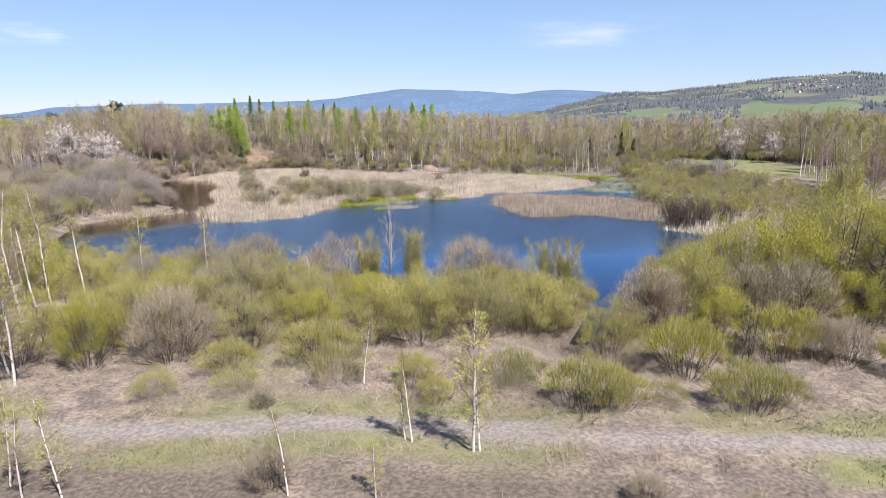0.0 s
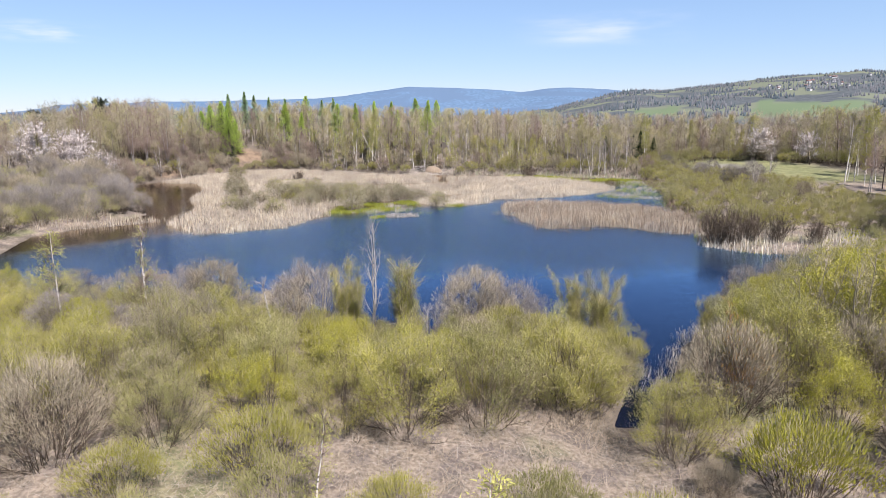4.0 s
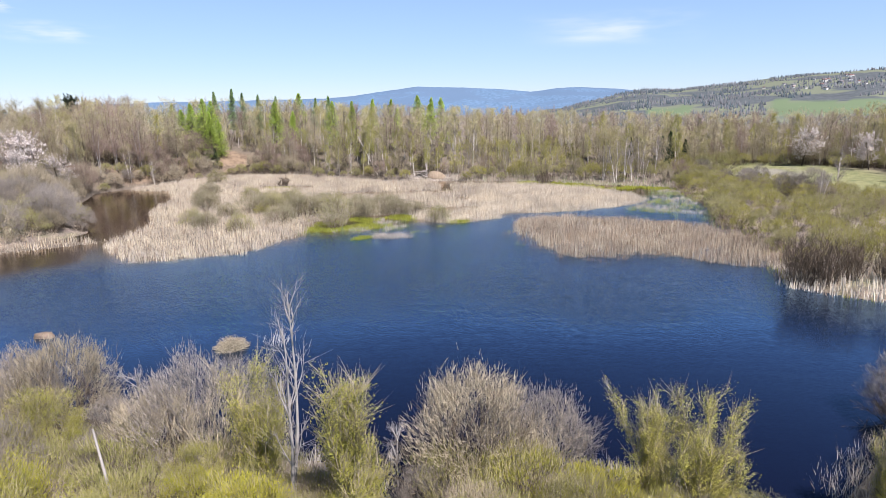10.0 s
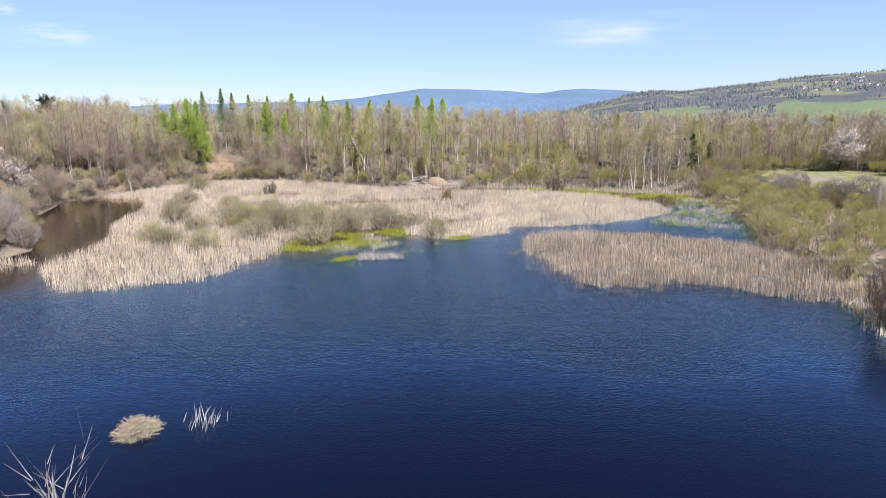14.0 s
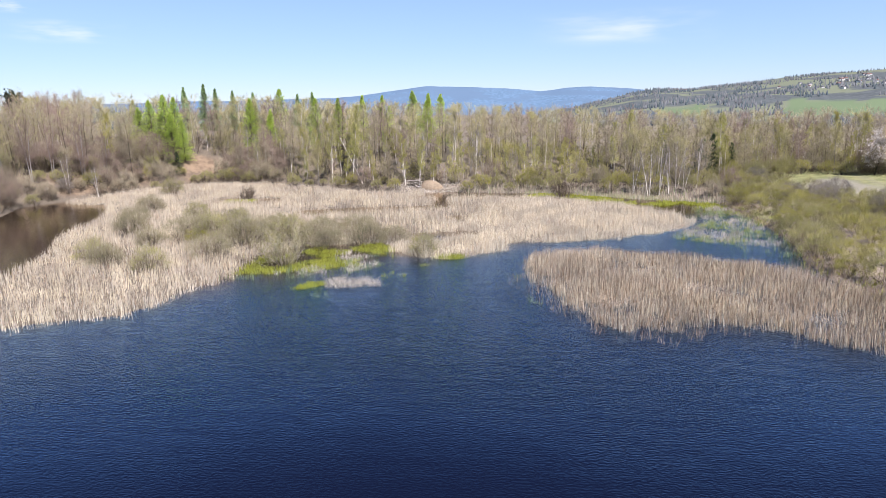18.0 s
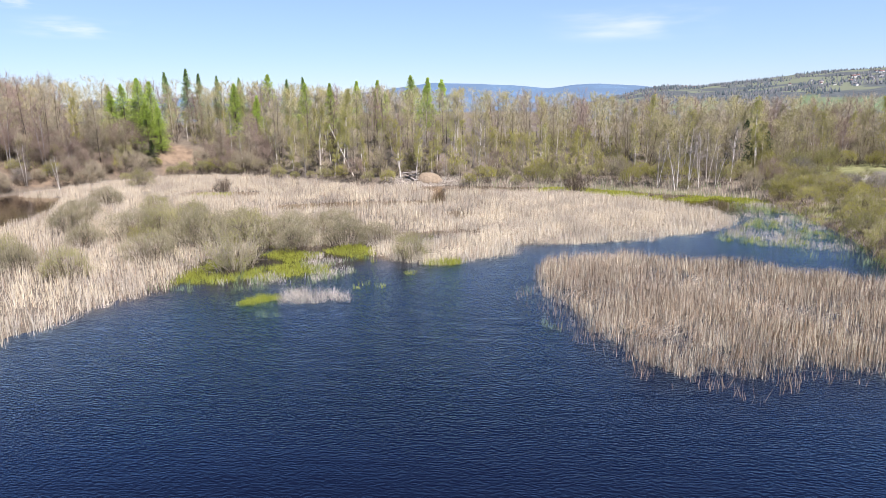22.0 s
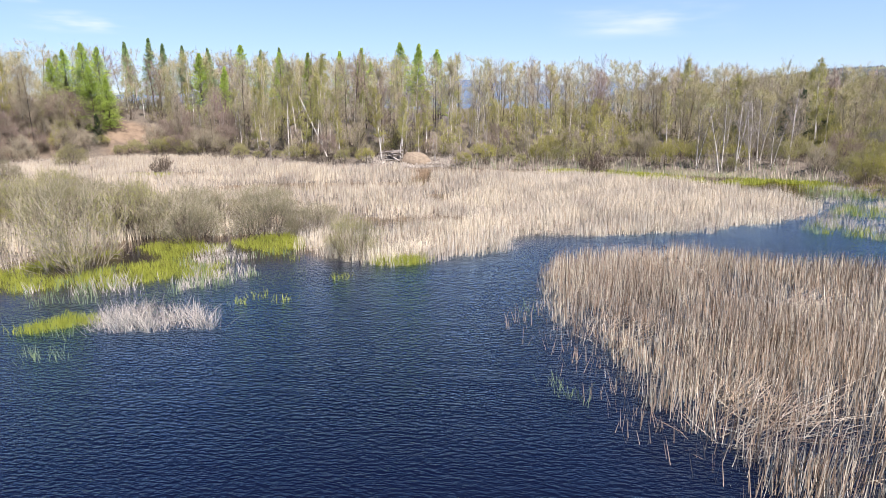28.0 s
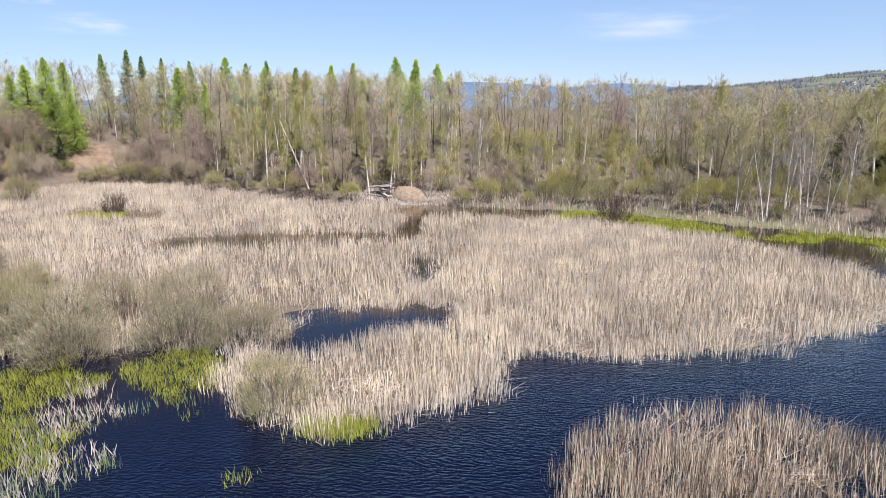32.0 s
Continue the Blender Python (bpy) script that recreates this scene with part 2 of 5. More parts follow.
def mesh_of(name, verts, faces, mats, slots=None):
    """One mesh from arrays: verts (n, 3), faces a list of (m, 3) or (m, 4) arrays, slots the material of each of these lists."""
    me = bpy.data.meshes.new(name)
    verts = np.ascontiguousarray(verts, dtype=np.float32)
    faces = [np.asarray(f, dtype=np.int32) for f in faces]
    keep = [i for i, f in enumerate(faces) if len(f)]
    sizes = np.concatenate([np.full(len(faces[i]), faces[i].shape[1], np.int32) for i in keep])
    loops = np.concatenate([faces[i].ravel() for i in keep])
    me.vertices.add(len(verts))
    me.vertices.foreach_set("co", verts.ravel())
    me.loops.add(len(loops))
    me.loops.foreach_set("vertex_index", loops)
    me.polygons.add(len(sizes))
    me.polygons.foreach_set("loop_start", np.concatenate([[0], np.cumsum(sizes)[:-1]]).astype(np.int32))
    me.polygons.foreach_set("loop_total", sizes)
    for mat in mats:
        me.materials.append(mat)
    if slots:
        me.polygons.foreach_set("material_index", np.concatenate([np.full(len(faces[i]), slots[i], np.int32) for i in keep]))
    me.update(calc_edges=True)
    return me


class Pile:
    """Collects tapered tubes, cones and blades as arrays."""

    def __init__(self):
        self.v, self.f, self.n = [], [], 0

    def add(self, v, f):
        self.v.append(v.reshape(-1, 3))
        self.f.append(f + self.n)
        self.n += len(self.v[-1])

    def tubes(self, a, b, ra, rb, k=5):
        a, b = np.atleast_2d(a), np.atleast_2d(b)
        n = len(a)
        u, w = frames(b - a)
        ang = np.arange(k) * 2 * np.pi / k
        ring = u[:, None] * np.cos(ang)[:, None] + w[:, None] * np.sin(ang)[:, None]
        ra, rb = np.broadcast_to(ra, n)[:, None, None], np.broadcast_to(rb, n)[:, None, None]
        v = np.concatenate([a[:, None] + ring * ra, b[:, None] + ring * rb], 1)
        i, j = np.arange(k), (np.arange(k) + 1) % k
        f = np.stack([i, j, j + k, i + k], 1)[None] + (np.arange(n) * 2 * k)[:, None, None]
        self.add(v, f.reshape(-1, 4))

    def cones(self, a, b, r, k=3):
        n = len(a)
        u, w = frames(b - a)
        ang = np.arange(k) * 2 * np.pi / k
        ring = u[:, None] * np.cos(ang)[:, None] + w[:, None] * np.sin(ang)[:, None]
        v = np.concatenate([a[:, None] + ring * np.broadcast_to(r, n)[:, None, None], b[:, None]], 1)
        i, j = np.arange(k), (np.arange(k) + 1) % k
        f = np.stack([i, j, np.full(k, k)], 1)[None] + (np.arange(n) * (k + 1))[:, None, None]
        self.add(v, f.reshape(-1, 3))

    def leaves(self, p, size, up=0.0):
        n = len(p)
        d = rng.normal(size=(n, 3))
        d[:, 2] += up
        d /= np.linalg.norm(d, axis=1)[:, None] + 1e-9
        u, _ = frames(d)
        s = np.broadcast_to(size, n)[:, None] * rng.uniform(0.6, 1.3, (n, 1))
        v = np.stack([p - u * s * 0.45, p + u * s * 0.45, p + d * s * 1.3], 1)
        self.add(v, np.arange(n * 3).reshape(-1, 3))

    def sprays(self, p, way, length, width):
        """Fine pointed twigs or narrow leaves."""
        n = len(p)
        u, w = frames(way)
        a = rng.uniform(0, np.pi, (n, 1))
        s = (u * np.cos(a) + w * np.sin(a)) * (np.broadcast_to(width, n)[:, None] / 2)
        tip = p + unit(way) * np.broadcast_to(length, n)[:, None]
        self.add(np.stack([p - s, p + s, tip], 1), np.arange(n * 3).reshape(-1, 3))

    def blades(self, p, tip, width, bend=0.0):
        """Narrow two-piece blades from p to tip, broad side turned at random."""
        n = len(p)
        ang = rng.uniform(0, np.pi, n)
        s = np.stack([np.cos(ang), np.sin(ang), 0 * ang], 1) * (np.broadcast_to(width, n)[:, None] / 2)
        m = p * 0.45 + tip * 0.55
        m[:, 2] += bend * (tip - p)[:, 2]
        v = np.stack([p - s, p + s, m + s * 0.8, m - s * 0.8, tip], 1)
        b = (np.arange(n) * 5)[:, None]
        tri = np.concatenate([b + [0, 1, 2], b + [0, 2, 3], b + [3, 2, 4]])
        self.add(v, tri)

    def mesh(self, name, mat):
        tri = [f for f in self.f if f.shape[1] == 3]
        quad = [f for f in self.f if f.shape[1] == 4]
        return mesh_of(name, np.concatenate(self.v), tri + quad, [mat])


def frames(d):
    d = d / (np.linalg.norm(d, axis=1)[:, None] + 1e-9)
    ref = np.where(np.abs(d[:, 2:3]) < 0.9, [[0.0, 0.0, 1.0]], [[1.0, 0.0, 0.0]])
    u = np.cross(d, ref)
    u /= np.linalg.norm(u, axis=1)[:, None] + 1e-9
    return u, np.cross(d, u)


def unit(d):
    return d / (np.linalg.norm(d, axis=1)[:, None] + 1e-9)


def part(name, data, parent, label=""):
    ob = new(name, data)
    ob.parent = parent
    return tagged(ob, label)


def inside(poly, x, y):
    poly = np.asarray(poly, float)
    res = np.zeros(np.shape(x), bool)
    x0, y0 = poly[-1]
    for x1, y1 in poly:
        cross = ((y0 > y) != (y1 > y)) & (x < (x1 - x0) * (y - y0) / ((y1 - y0) or 1e-9) + x0)
        res ^= cross
        x0, y0 = x1, y1
    return res


def edge_distance(poly, x, y):
    """Distance to the outline, positive inside."""
    poly = np.asarray(poly, float)
    best = np.full(np.shape(x), 1e9)
    a = poly[-1]
    for b in poly:
        d = b - a
        s = np.clip(((x - a[0]) * d[0] + (y - a[1]) * d[1]) / (d @ d), 0, 1)
        best = np.minimum(best, np.hypot(x - a[0] - s * d[0], y - a[1] - s * d[1]))
        a = b
    return np.where(inside(poly, x, y), best, -best)


def smooth(v, a, b):
    s = np.clip((v - a) / (b - a), 0, 1)
    return s * s * (3 - 2 * s)


def wobble(x, y, scale, seed=0.0):
    """A cheap smooth random field, about -1 to 1."""
    x, y = np.asarray(x, float) / scale, np.asarray(y, float) / scale
    out = 0.0
    for k, (a, b, c) in enumerate(((1.0, 0.7, 0.3), (-0.6, 1.3, 1.9), (1.9, -1.1, 4.2), (2.3, 2.9, 0.8), (-3.7, 2.2, 2.6))):
        out = out + np.sin(a * x + b * y + c + seed * (k + 1.7)) / (1 + 0.35 * k)
    return out / 2.6


# ---- the plan ----
MARSH = [(-51, 67), (-47, 57), (-42, 50), (-34, 45), (-28, 42), (-22, 40), (-14, 38.5), (-8, 38), (-4.3, 37.6), (-3.7, 33.8), (-2.4, 33.6), (-1.8, 37.2), (3, 38.0), (7.4, 36.4),
         (8.0, 33), (5.7, 26.6), (6.5, 25.7), (9.8, 32), (11.5, 36.5), (15, 40), (18.5, 44), (24, 49), (31, 53), (33, 56.5),
         (29, 58.5), (24.5, 59.3), (21, 62.5), (22, 68), (24, 74), (23.5, 82), (24, 88), (26, 95), (27, 105), (27, 116),
         (27, 121), (20, 124.5), (12, 129), (8, 132), (2, 132.5), (-3, 132), (-10, 133), (-18, 131), (-30, 136), (-45, 144), (-55, 144),
         (-62, 136), (-66, 124), (-69, 117), (-66, 111), (-61, 100), (-57, 95), (-50, 88), (-46, 82), (-47, 76), (-49, 71)]
REED_WEST = [(-39.5, 75), (-36, 71.5), (-32.2, 68), (-28, 68.3), (-27.5, 70), (-23, 71.2), (-22.5, 75), (-21.5, 78.5),
             (-20.8, 82), (-21.5, 87), (-20, 92), (-12, 94.5), (-10, 98.5), (-5, 101), (0, 101), (0.3, 110), (-2, 124),
             (-9, 129.5), (-20, 131), (-32, 137), (-46, 145), (-56, 143), (-63, 133), (-65.5, 121), (-57, 118.5), (-52, 111),
             (-48.5, 103), (-47, 96), (-43, 90), (-40, 82)]
REED_MIDDLE = [(-10.5, 91), (-8, 88.5), (-5, 88.1), (-2, 89.2), (0.1, 91.9), (0.6, 94.6), (4.4, 94.8), (7, 95.2), (10.4, 96.7),
               (14.8, 99), (18.3, 102.1), (20.5, 105.5), (19, 111), (15, 117), (10, 121.5), (3, 125.5), (-3, 124), (-2.5, 110),
               (-6, 101), (-10, 98)]
REED_EAST = [(1.3, 83), (2, 81.5), (2.5, 79.9), (3.9, 77), (5.9, 72), (8.4, 70.6), (10.5, 71), (11.3, 72.2), (15, 72),
             (17.3, 69.3), (21, 67.7), (23, 69), (24, 76), (22.5, 84), (19.7, 86.6), (14.8, 89), (11, 90), (8.5, 91.3),
             (4.6, 91), (2.4, 88.3)]
REED_SPIT = [(-53, 69), (-46, 72), (-41, 76), (-41.6, 78), (-46, 77.6), (-52, 76)]
REED_BACK = [(-8, 131), (-2, 130.5), (8, 129.5), (12, 126.5), (20, 122.5), (27, 118.5), (29.5, 122.5), (21, 129), (12, 133), (2, 136), (-8, 135.5)]
REED_BANK = [(20.5, 62), (24, 59), (29, 58), (33, 57), (34, 61), (28, 64), (24, 67), (22, 68)]
POOLS = [[(-10.2, 93.6), (-9.6, 95.5), (-9, 98.6), (-7.5, 99.4), (-5, 100.6), (-2.7, 100), (-2.4, 97.5), (-5, 96.7), (-6.5, 95.8), (-8, 93.5)],
         [(-27, 110), (-20.5, 111.5), (-14, 113.8), (-8, 116.5), (-8, 118.3), (-15, 117), (-21, 116.2), (-26, 114.5)],
         [(-43, 120.5), (-36, 121.0), (-32, 120.5), (-33, 124.5), (-39, 126), (-43, 125)],
         [(-14, 126), (-3, 127), (-3, 131), (-11, 132)],
         [(-9.5, 117), (-7.5, 117), (-9, 128), (-11, 128)],
         [(-5.2, 104.5), (-4.4, 104.3), (-5.6, 110), (-6.8, 110.2)]]
SEDGE_ZONES = [[(-22, 82), (-13, 83.3), (-9.3, 89), (-10, 93), (-13, 95), (-20, 93), (-21.5, 87)],
               [(2, 126.5), (7.6, 125), (15.5, 119.7), (20.6, 117.5), (27, 116), (27, 121), (20, 125), (12, 130), (3, 132.5)],
               [(-14.8, 78.3), (-13.0, 78.6), (-11.8, 79.9), (-14.2, 80.1)],
               [(-41.5, 121.5), (-36.5, 122), (-37, 124.5), (-41, 124.2)]]
CHANNEL = [(15.4, 97), (18, 95.6), (24.5, 93), (26.5, 105), (27, 117), (23, 117), (21.6, 106), (18.5, 101.6)]
FORD = [(-60, 13.0), (-13, 13.9), (-3.6, 14.9), (5.4, 14.4), (14, 13.9), (60, 13.0)]   # the track's middle line


def reed_field(x, y):
    """How deep inside a reed bed a place lies, in metres; below 0 outside."""
    d = np.full(np.shape(x), -1e9)
    for poly in (REED_WEST, REED_MIDDLE, REED_EAST, REED_SPIT, REED_BANK, REED_BACK):
        d = np.maximum(d, edge_distance(poly, x, y))
    for poly in POOLS:
        d = np.minimum(d, -edge_distance(poly, x, y))
    return d + 0.45 * wobble(x, y, 1.1) + 0.25 * wobble(x, y, 0.37, 2.0)


def sedge_field(x, y):
    d = np.full(np.shape(x), -1e9)
    for poly in SEDGE_ZONES:
        d = np.maximum(d, edge_distance(poly, x, y))
    return d + 0.5 * wobble(x, y, 1.3, 1.0)


def terrain(x, y):
    x, y = np.asarray(x, float), np.asarray(y, float)
    d = -edge_distance(MARSH, x, y)                      # metres on to dry land
    land = 1.25 * (1 - np.exp(-np.maximum(d, 0) / 3.5))
    west = smooth(-x, 46, 60) * smooth(y, 80, 96)
    land = land + 4.2 * west * smooth(d, 1.0, 9.0) * (0.8 + 0.2 * wobble(x, y, 5.0))
    north = smooth(y, 134, 156)
    land = land + 3.4 * north * smooth(d, 1, 14) * (1 - 0.7 * smooth(x, 26, 44)) * (1 - 0.5 * smooth(-x, 44, 54))
    land = land + 0.5 * smooth(x, 30, 60) * smooth(d, 2, 15)
    land = land + np.where(d > 0.5, 0.12 * wobble(x, y, 2.3) + 0.05 * wobble(x, y, 0.7), 0)
    land = land - 14 * smooth(np.hypot(x, y - 60), 230, 700)
    bed = -0.7 * smooth(-d, 0, 2.0)
    reed, sedge = reed_field(x, y), sedge_field(x, y)
    wet = 0.12 * smooth(edge_distance(REED_EAST, x, y), -1, 1)      # cattails stand in open water
    bed = np.where(reed > -0.4, np.maximum(bed, -0.5 + 0.46 * smooth(reed, -0.4, 0.5) + 0.10 * smooth(reed, 0.4, 1.2) - wet), bed)
    bed = np.where((sedge > 0) & (reed < 0), np.maximum(bed, -0.09 + 0.09 * wobble(x, y, 0.9, 3.0)), bed)
    return np.where(d > 0, land, bed)


def track_distance(x, y):
    p = np.array(FORD)
    return np.abs(y - np.interp(x, p[:, 0], p[:, 1]))


SHEET = {}


def ground_z(x, y):
    """The height of the finished sheet at one place."""
    xs, ys, z = SHEET["x"], SHEET["y"], SHEET["z"]
    i = int(np.clip(np.searchsorted(xs, x) - 1, 0, len(xs) - 2))
    j = int(np.clip(np.searchsorted(ys, y) - 1, 0, len(ys) - 2))
    u, v = (x - xs[i]) / (xs[i + 1] - xs[i]), (y - ys[j]) / (ys[j + 1] - ys[j])
    return float((z[j, i] * (1 - u) + z[j, i + 1] * u) * (1 - v) + (z[j + 1, i] * (1 - u) + z[j + 1, i + 1] * u) * v)


def make_ground():
    def axis(lo, hi, step, far):
        out = [lo - far * s for s in (1.0, 0.6, 0.35, 0.2, 0.12, 0.07, 0.04, 0.02, 0.01, 0.004)]
        return np.concatenate([out, np.arange(lo, hi + step / 2, step), [hi + far * s for s in (0.004, 0.01, 0.02, 0.04, 0.07, 0.12, 0.2, 0.35, 0.6, 1.0)]])
    xs, ys = axis(-115, 95, 1.0, 4600), axis(-24, 176, 1.0, 4600)
    gx, gy = np.meshgrid(xs, ys)
    x, y = gx.ravel(), gy.ravel()
    z = terrain(x, y)
    SHEET.update(x=xs, y=ys, z=z.reshape(len(ys), len(xs)))
    w = len(xs)
    i = (np.arange(len(ys) - 1)[:, None] * w + np.arange(w - 1)).ravel()
    me = mesh_of("ground", np.stack([x, y, z], 1), [np.stack([i, i + 1, i + w + 1, i + w], 1)], [GROUND])
    d = -edge_distance(MARSH, x, y)
    woods = smooth(y, 117, 124) * smooth(d, 0.1, 0.6) * (1 - smooth(x, 33, 38) * smooth(-x, -66, -60) * smooth(-y, -156, -150))
    woods = np.maximum(woods, smooth(-x, 70, 76) + smooth(x, 60, 66))
    heath = smooth(-y, -12.8, -11.0) * smooth(wobble(x, y, 2.6, 2.0), -0.9, 0.0) * 0.95
    litter = np.clip(np.where(d < 0.4, 1.0, smooth(-d, -4, -1) * smooth(-y, -60, -50)) + woods * 0.85 + heath + smooth(-x, 48, 54) * smooth(y, 80, 88), 0, 1)
    sedge = sedge_field(x, y)
    turf = np.where((sedge > 0) & (d < 0.5), 0.6, 0.0)
    meadow = smooth(x, 31, 36) * smooth(y, 96, 104) * smooth(-y, -152, -140) * smooth(-x, -66, -56)
    verge = smooth(-np.abs(track_distance(x, y) - 1.5), -1.4, -0.4) * smooth(wobble(x, y, 3.5), -0.5, 0.2)
    turf = np.clip(turf + meadow + verge, 0, 1)
    gravel = smooth(-track_distance(x, y) + 0.18 * wobble(x, y, 1.5), -0.75, -0.35)
    lot = smooth(edge_distance([(38.8, 127.4), (39, 119), (41.3, 114.3), (45.8, 117.8), (49.7, 131.2), (48.3, 137)], x, y) + wobble(x, y, 3), -0.5, 1.5)
    trail = smooth(-np.abs(x - (48 + 0.3 * (y - 130) + 3 * np.sin(y / 9))), -1.0, -0.5) * smooth(y, 100, 108) * smooth(-y, -140, -132)
    gravel = np.clip(gravel + lot * 0.7 + trail * 0.3, 0, 1)
    clay = smooth(-x, 48, 58) * smooth(y, 84, 96) * smooth(d, 0.8, 2.5) * smooth(-d, -10, -5) * smooth(wobble(x, y, 4.0, 1.0), -0.5, 0.2)
    sandy = 0.85 * smooth(-np.hypot((x + 58.5) / 1.7, y - 149.5) + 0.8 * wobble(x, y, 2.0), -3.4, -1.0)
    clay = np.clip(clay * 0.9 + sandy, 0, 1)
    col = me.color_attributes.new("zones", "FLOAT_COLOR", "POINT")
    col.data.foreach_set("color", np.stack([litter, turf, gravel, clay], 1).astype(np.float32).ravel())
    me.polygons.foreach_set("use_smooth", np.ones(len(me.polygons), bool))
    return tagged(new("ground", me), "wetland ground of dry grass, mud and a gravel track", "ground", kind="structure")


make_ground()
wv = np.array([(-75, 20, 0), (38, 20, 0), (38, 150, 0), (-75, 150, 0)], float)
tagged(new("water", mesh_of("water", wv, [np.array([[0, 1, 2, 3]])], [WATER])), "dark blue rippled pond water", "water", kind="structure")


# ---- hills behind ----
def polar_hill(name, mat, az0, az1, near, top_r, back, skyline, floor, fields=()):
    """A hill as a fan round the pond: it climbs from near to its skyline at top_r and sinks behind."""
    az = np.arange(az0, az1 + 0.01, 0.4)
    r = np.concatenate([np.linspace(near, top_r, 26), [top_r + (back - top_r) * 0.5, back]])
    s_az, s_el = np.array(skyline).T
    el = np.interp(az, s_az, s_el) + 0.02 * wobble(az * 10, az * 0, 7.0) + 0.012 * wobble(az * 10, az * 0, 2.1)
    top = 12 + top_r * np.tan(np.radians(el))
    ga, gr = np.meshgrid(az, r)
    climb = smooth(gr, near, top_r) * (0.72 + 0.28 * smooth(gr, near, top_r))
    z = floor + (top - floor)[None] * climb
    z = np.where(gr > top_r, floor + (top - floor)[None] * np.clip(1 - (gr - top_r) / (back - top_r), 0, 1), z)
    z = z + 5 * wobble(ga * 40, gr, 130.0) * smooth(gr, near, near + 400) * (gr < top_r)
    x, y = 1 + gr * np.sin(np.radians(ga)), 25 + gr * np.cos(np.radians(ga))
    w = len(az)
    i = (np.arange(len(r) - 1)[:, None] * w + np.arange(w - 1)).ravel()
    me = mesh_of(name, np.stack([x.ravel(), y.ravel(), z.ravel()], 1), [np.stack([i, i + 1, i + w + 1, i + w], 1)], [mat])
    green = np.zeros(ga.shape)
    for a0, a1, r0, r1 in fields:
        green = np.maximum(green, ((ga > a0 + 0.4 * wobble(gr, ga * 30, 90.0)) & (ga < a1 + 0.5 * wobble(gr, ga * 30, 110.0, 3.0)) & (gr > r0 + 60 * wobble(ga * 40, gr, 60.0)) & (gr < r1 + 90 * wobble(ga * 40, gr, 80.0, 2.0))).astype(float))
    col = me.color_attributes.new("zones", "FLOAT_COLOR", "POINT")
    col.data.foreach_set("color", np.stack([green, 0 * green, 0 * green, 0 * green], -1).astype(np.float32).ravel())
    me.polygons.foreach_set("use_smooth", np.ones(len(me.polygons), bool))
    tagged(new(name, me), kind="structure")

    def spot(a, q):
        q = np.asarray(q, float)
        e = np.interp(a, s_az, s_el)
        t = 12 + top_r * np.tan(np.radians(e))
        c = smooth(q, near, top_r) * (0.72 + 0.28 * smooth(q, near, top_r))
        zz = floor + (t - floor) * c + 5 * wobble(np.asarray(a) * 40, q, 130.0) * smooth(q, near, near + 400)
        return np.stack([1 + q * np.sin(np.radians(a)), 25 + q * np.cos(np.radians(a)), zz], -1)
    return spot


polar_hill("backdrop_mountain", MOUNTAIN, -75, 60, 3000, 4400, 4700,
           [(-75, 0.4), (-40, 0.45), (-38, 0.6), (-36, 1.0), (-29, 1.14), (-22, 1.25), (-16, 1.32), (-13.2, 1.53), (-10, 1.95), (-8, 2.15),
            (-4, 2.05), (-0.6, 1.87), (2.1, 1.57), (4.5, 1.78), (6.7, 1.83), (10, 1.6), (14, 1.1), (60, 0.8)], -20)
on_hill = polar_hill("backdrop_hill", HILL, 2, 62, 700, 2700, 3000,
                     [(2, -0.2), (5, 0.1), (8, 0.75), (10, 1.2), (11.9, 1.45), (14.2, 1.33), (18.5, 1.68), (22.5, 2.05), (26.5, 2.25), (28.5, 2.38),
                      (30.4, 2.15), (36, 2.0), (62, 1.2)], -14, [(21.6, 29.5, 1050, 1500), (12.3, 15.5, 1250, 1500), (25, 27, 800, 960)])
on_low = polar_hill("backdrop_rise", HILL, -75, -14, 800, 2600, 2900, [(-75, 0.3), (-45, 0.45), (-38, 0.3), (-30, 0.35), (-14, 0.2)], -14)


# ---- plants: builders ----
def grow(base, way, length, steps, jitter, lift):
    """Polylines that wander: (n, steps + 1, 3)."""
    p, d = np.array(base, float), unit(np.array(way, float))
    out = [p]
    for _ in range(steps):
        d = unit(d + rng.normal(scale=jitter, size=d.shape) + [0, 0, lift])
        p = p + d * (np.broadcast_to(length, len(p)) / steps)[:, None]
        out.append(p)
    return np.stack(out, 1)


def along(lines, frac):
    """Points and directions on polylines at the fractions (n, k), as flat arrays."""
    n, s = lines.shape[0], lines.shape[1] - 1
    q = np.clip(frac, 0, 0.999) * s
    i = q.astype(int)
    row = np.arange(n)[:, None]
    a, b = lines[row, i], lines[row, i + 1]
    return (a + (b - a) * (q - i)[..., None]).reshape(-1, 3), unit((b - a).reshape(-1, 3))


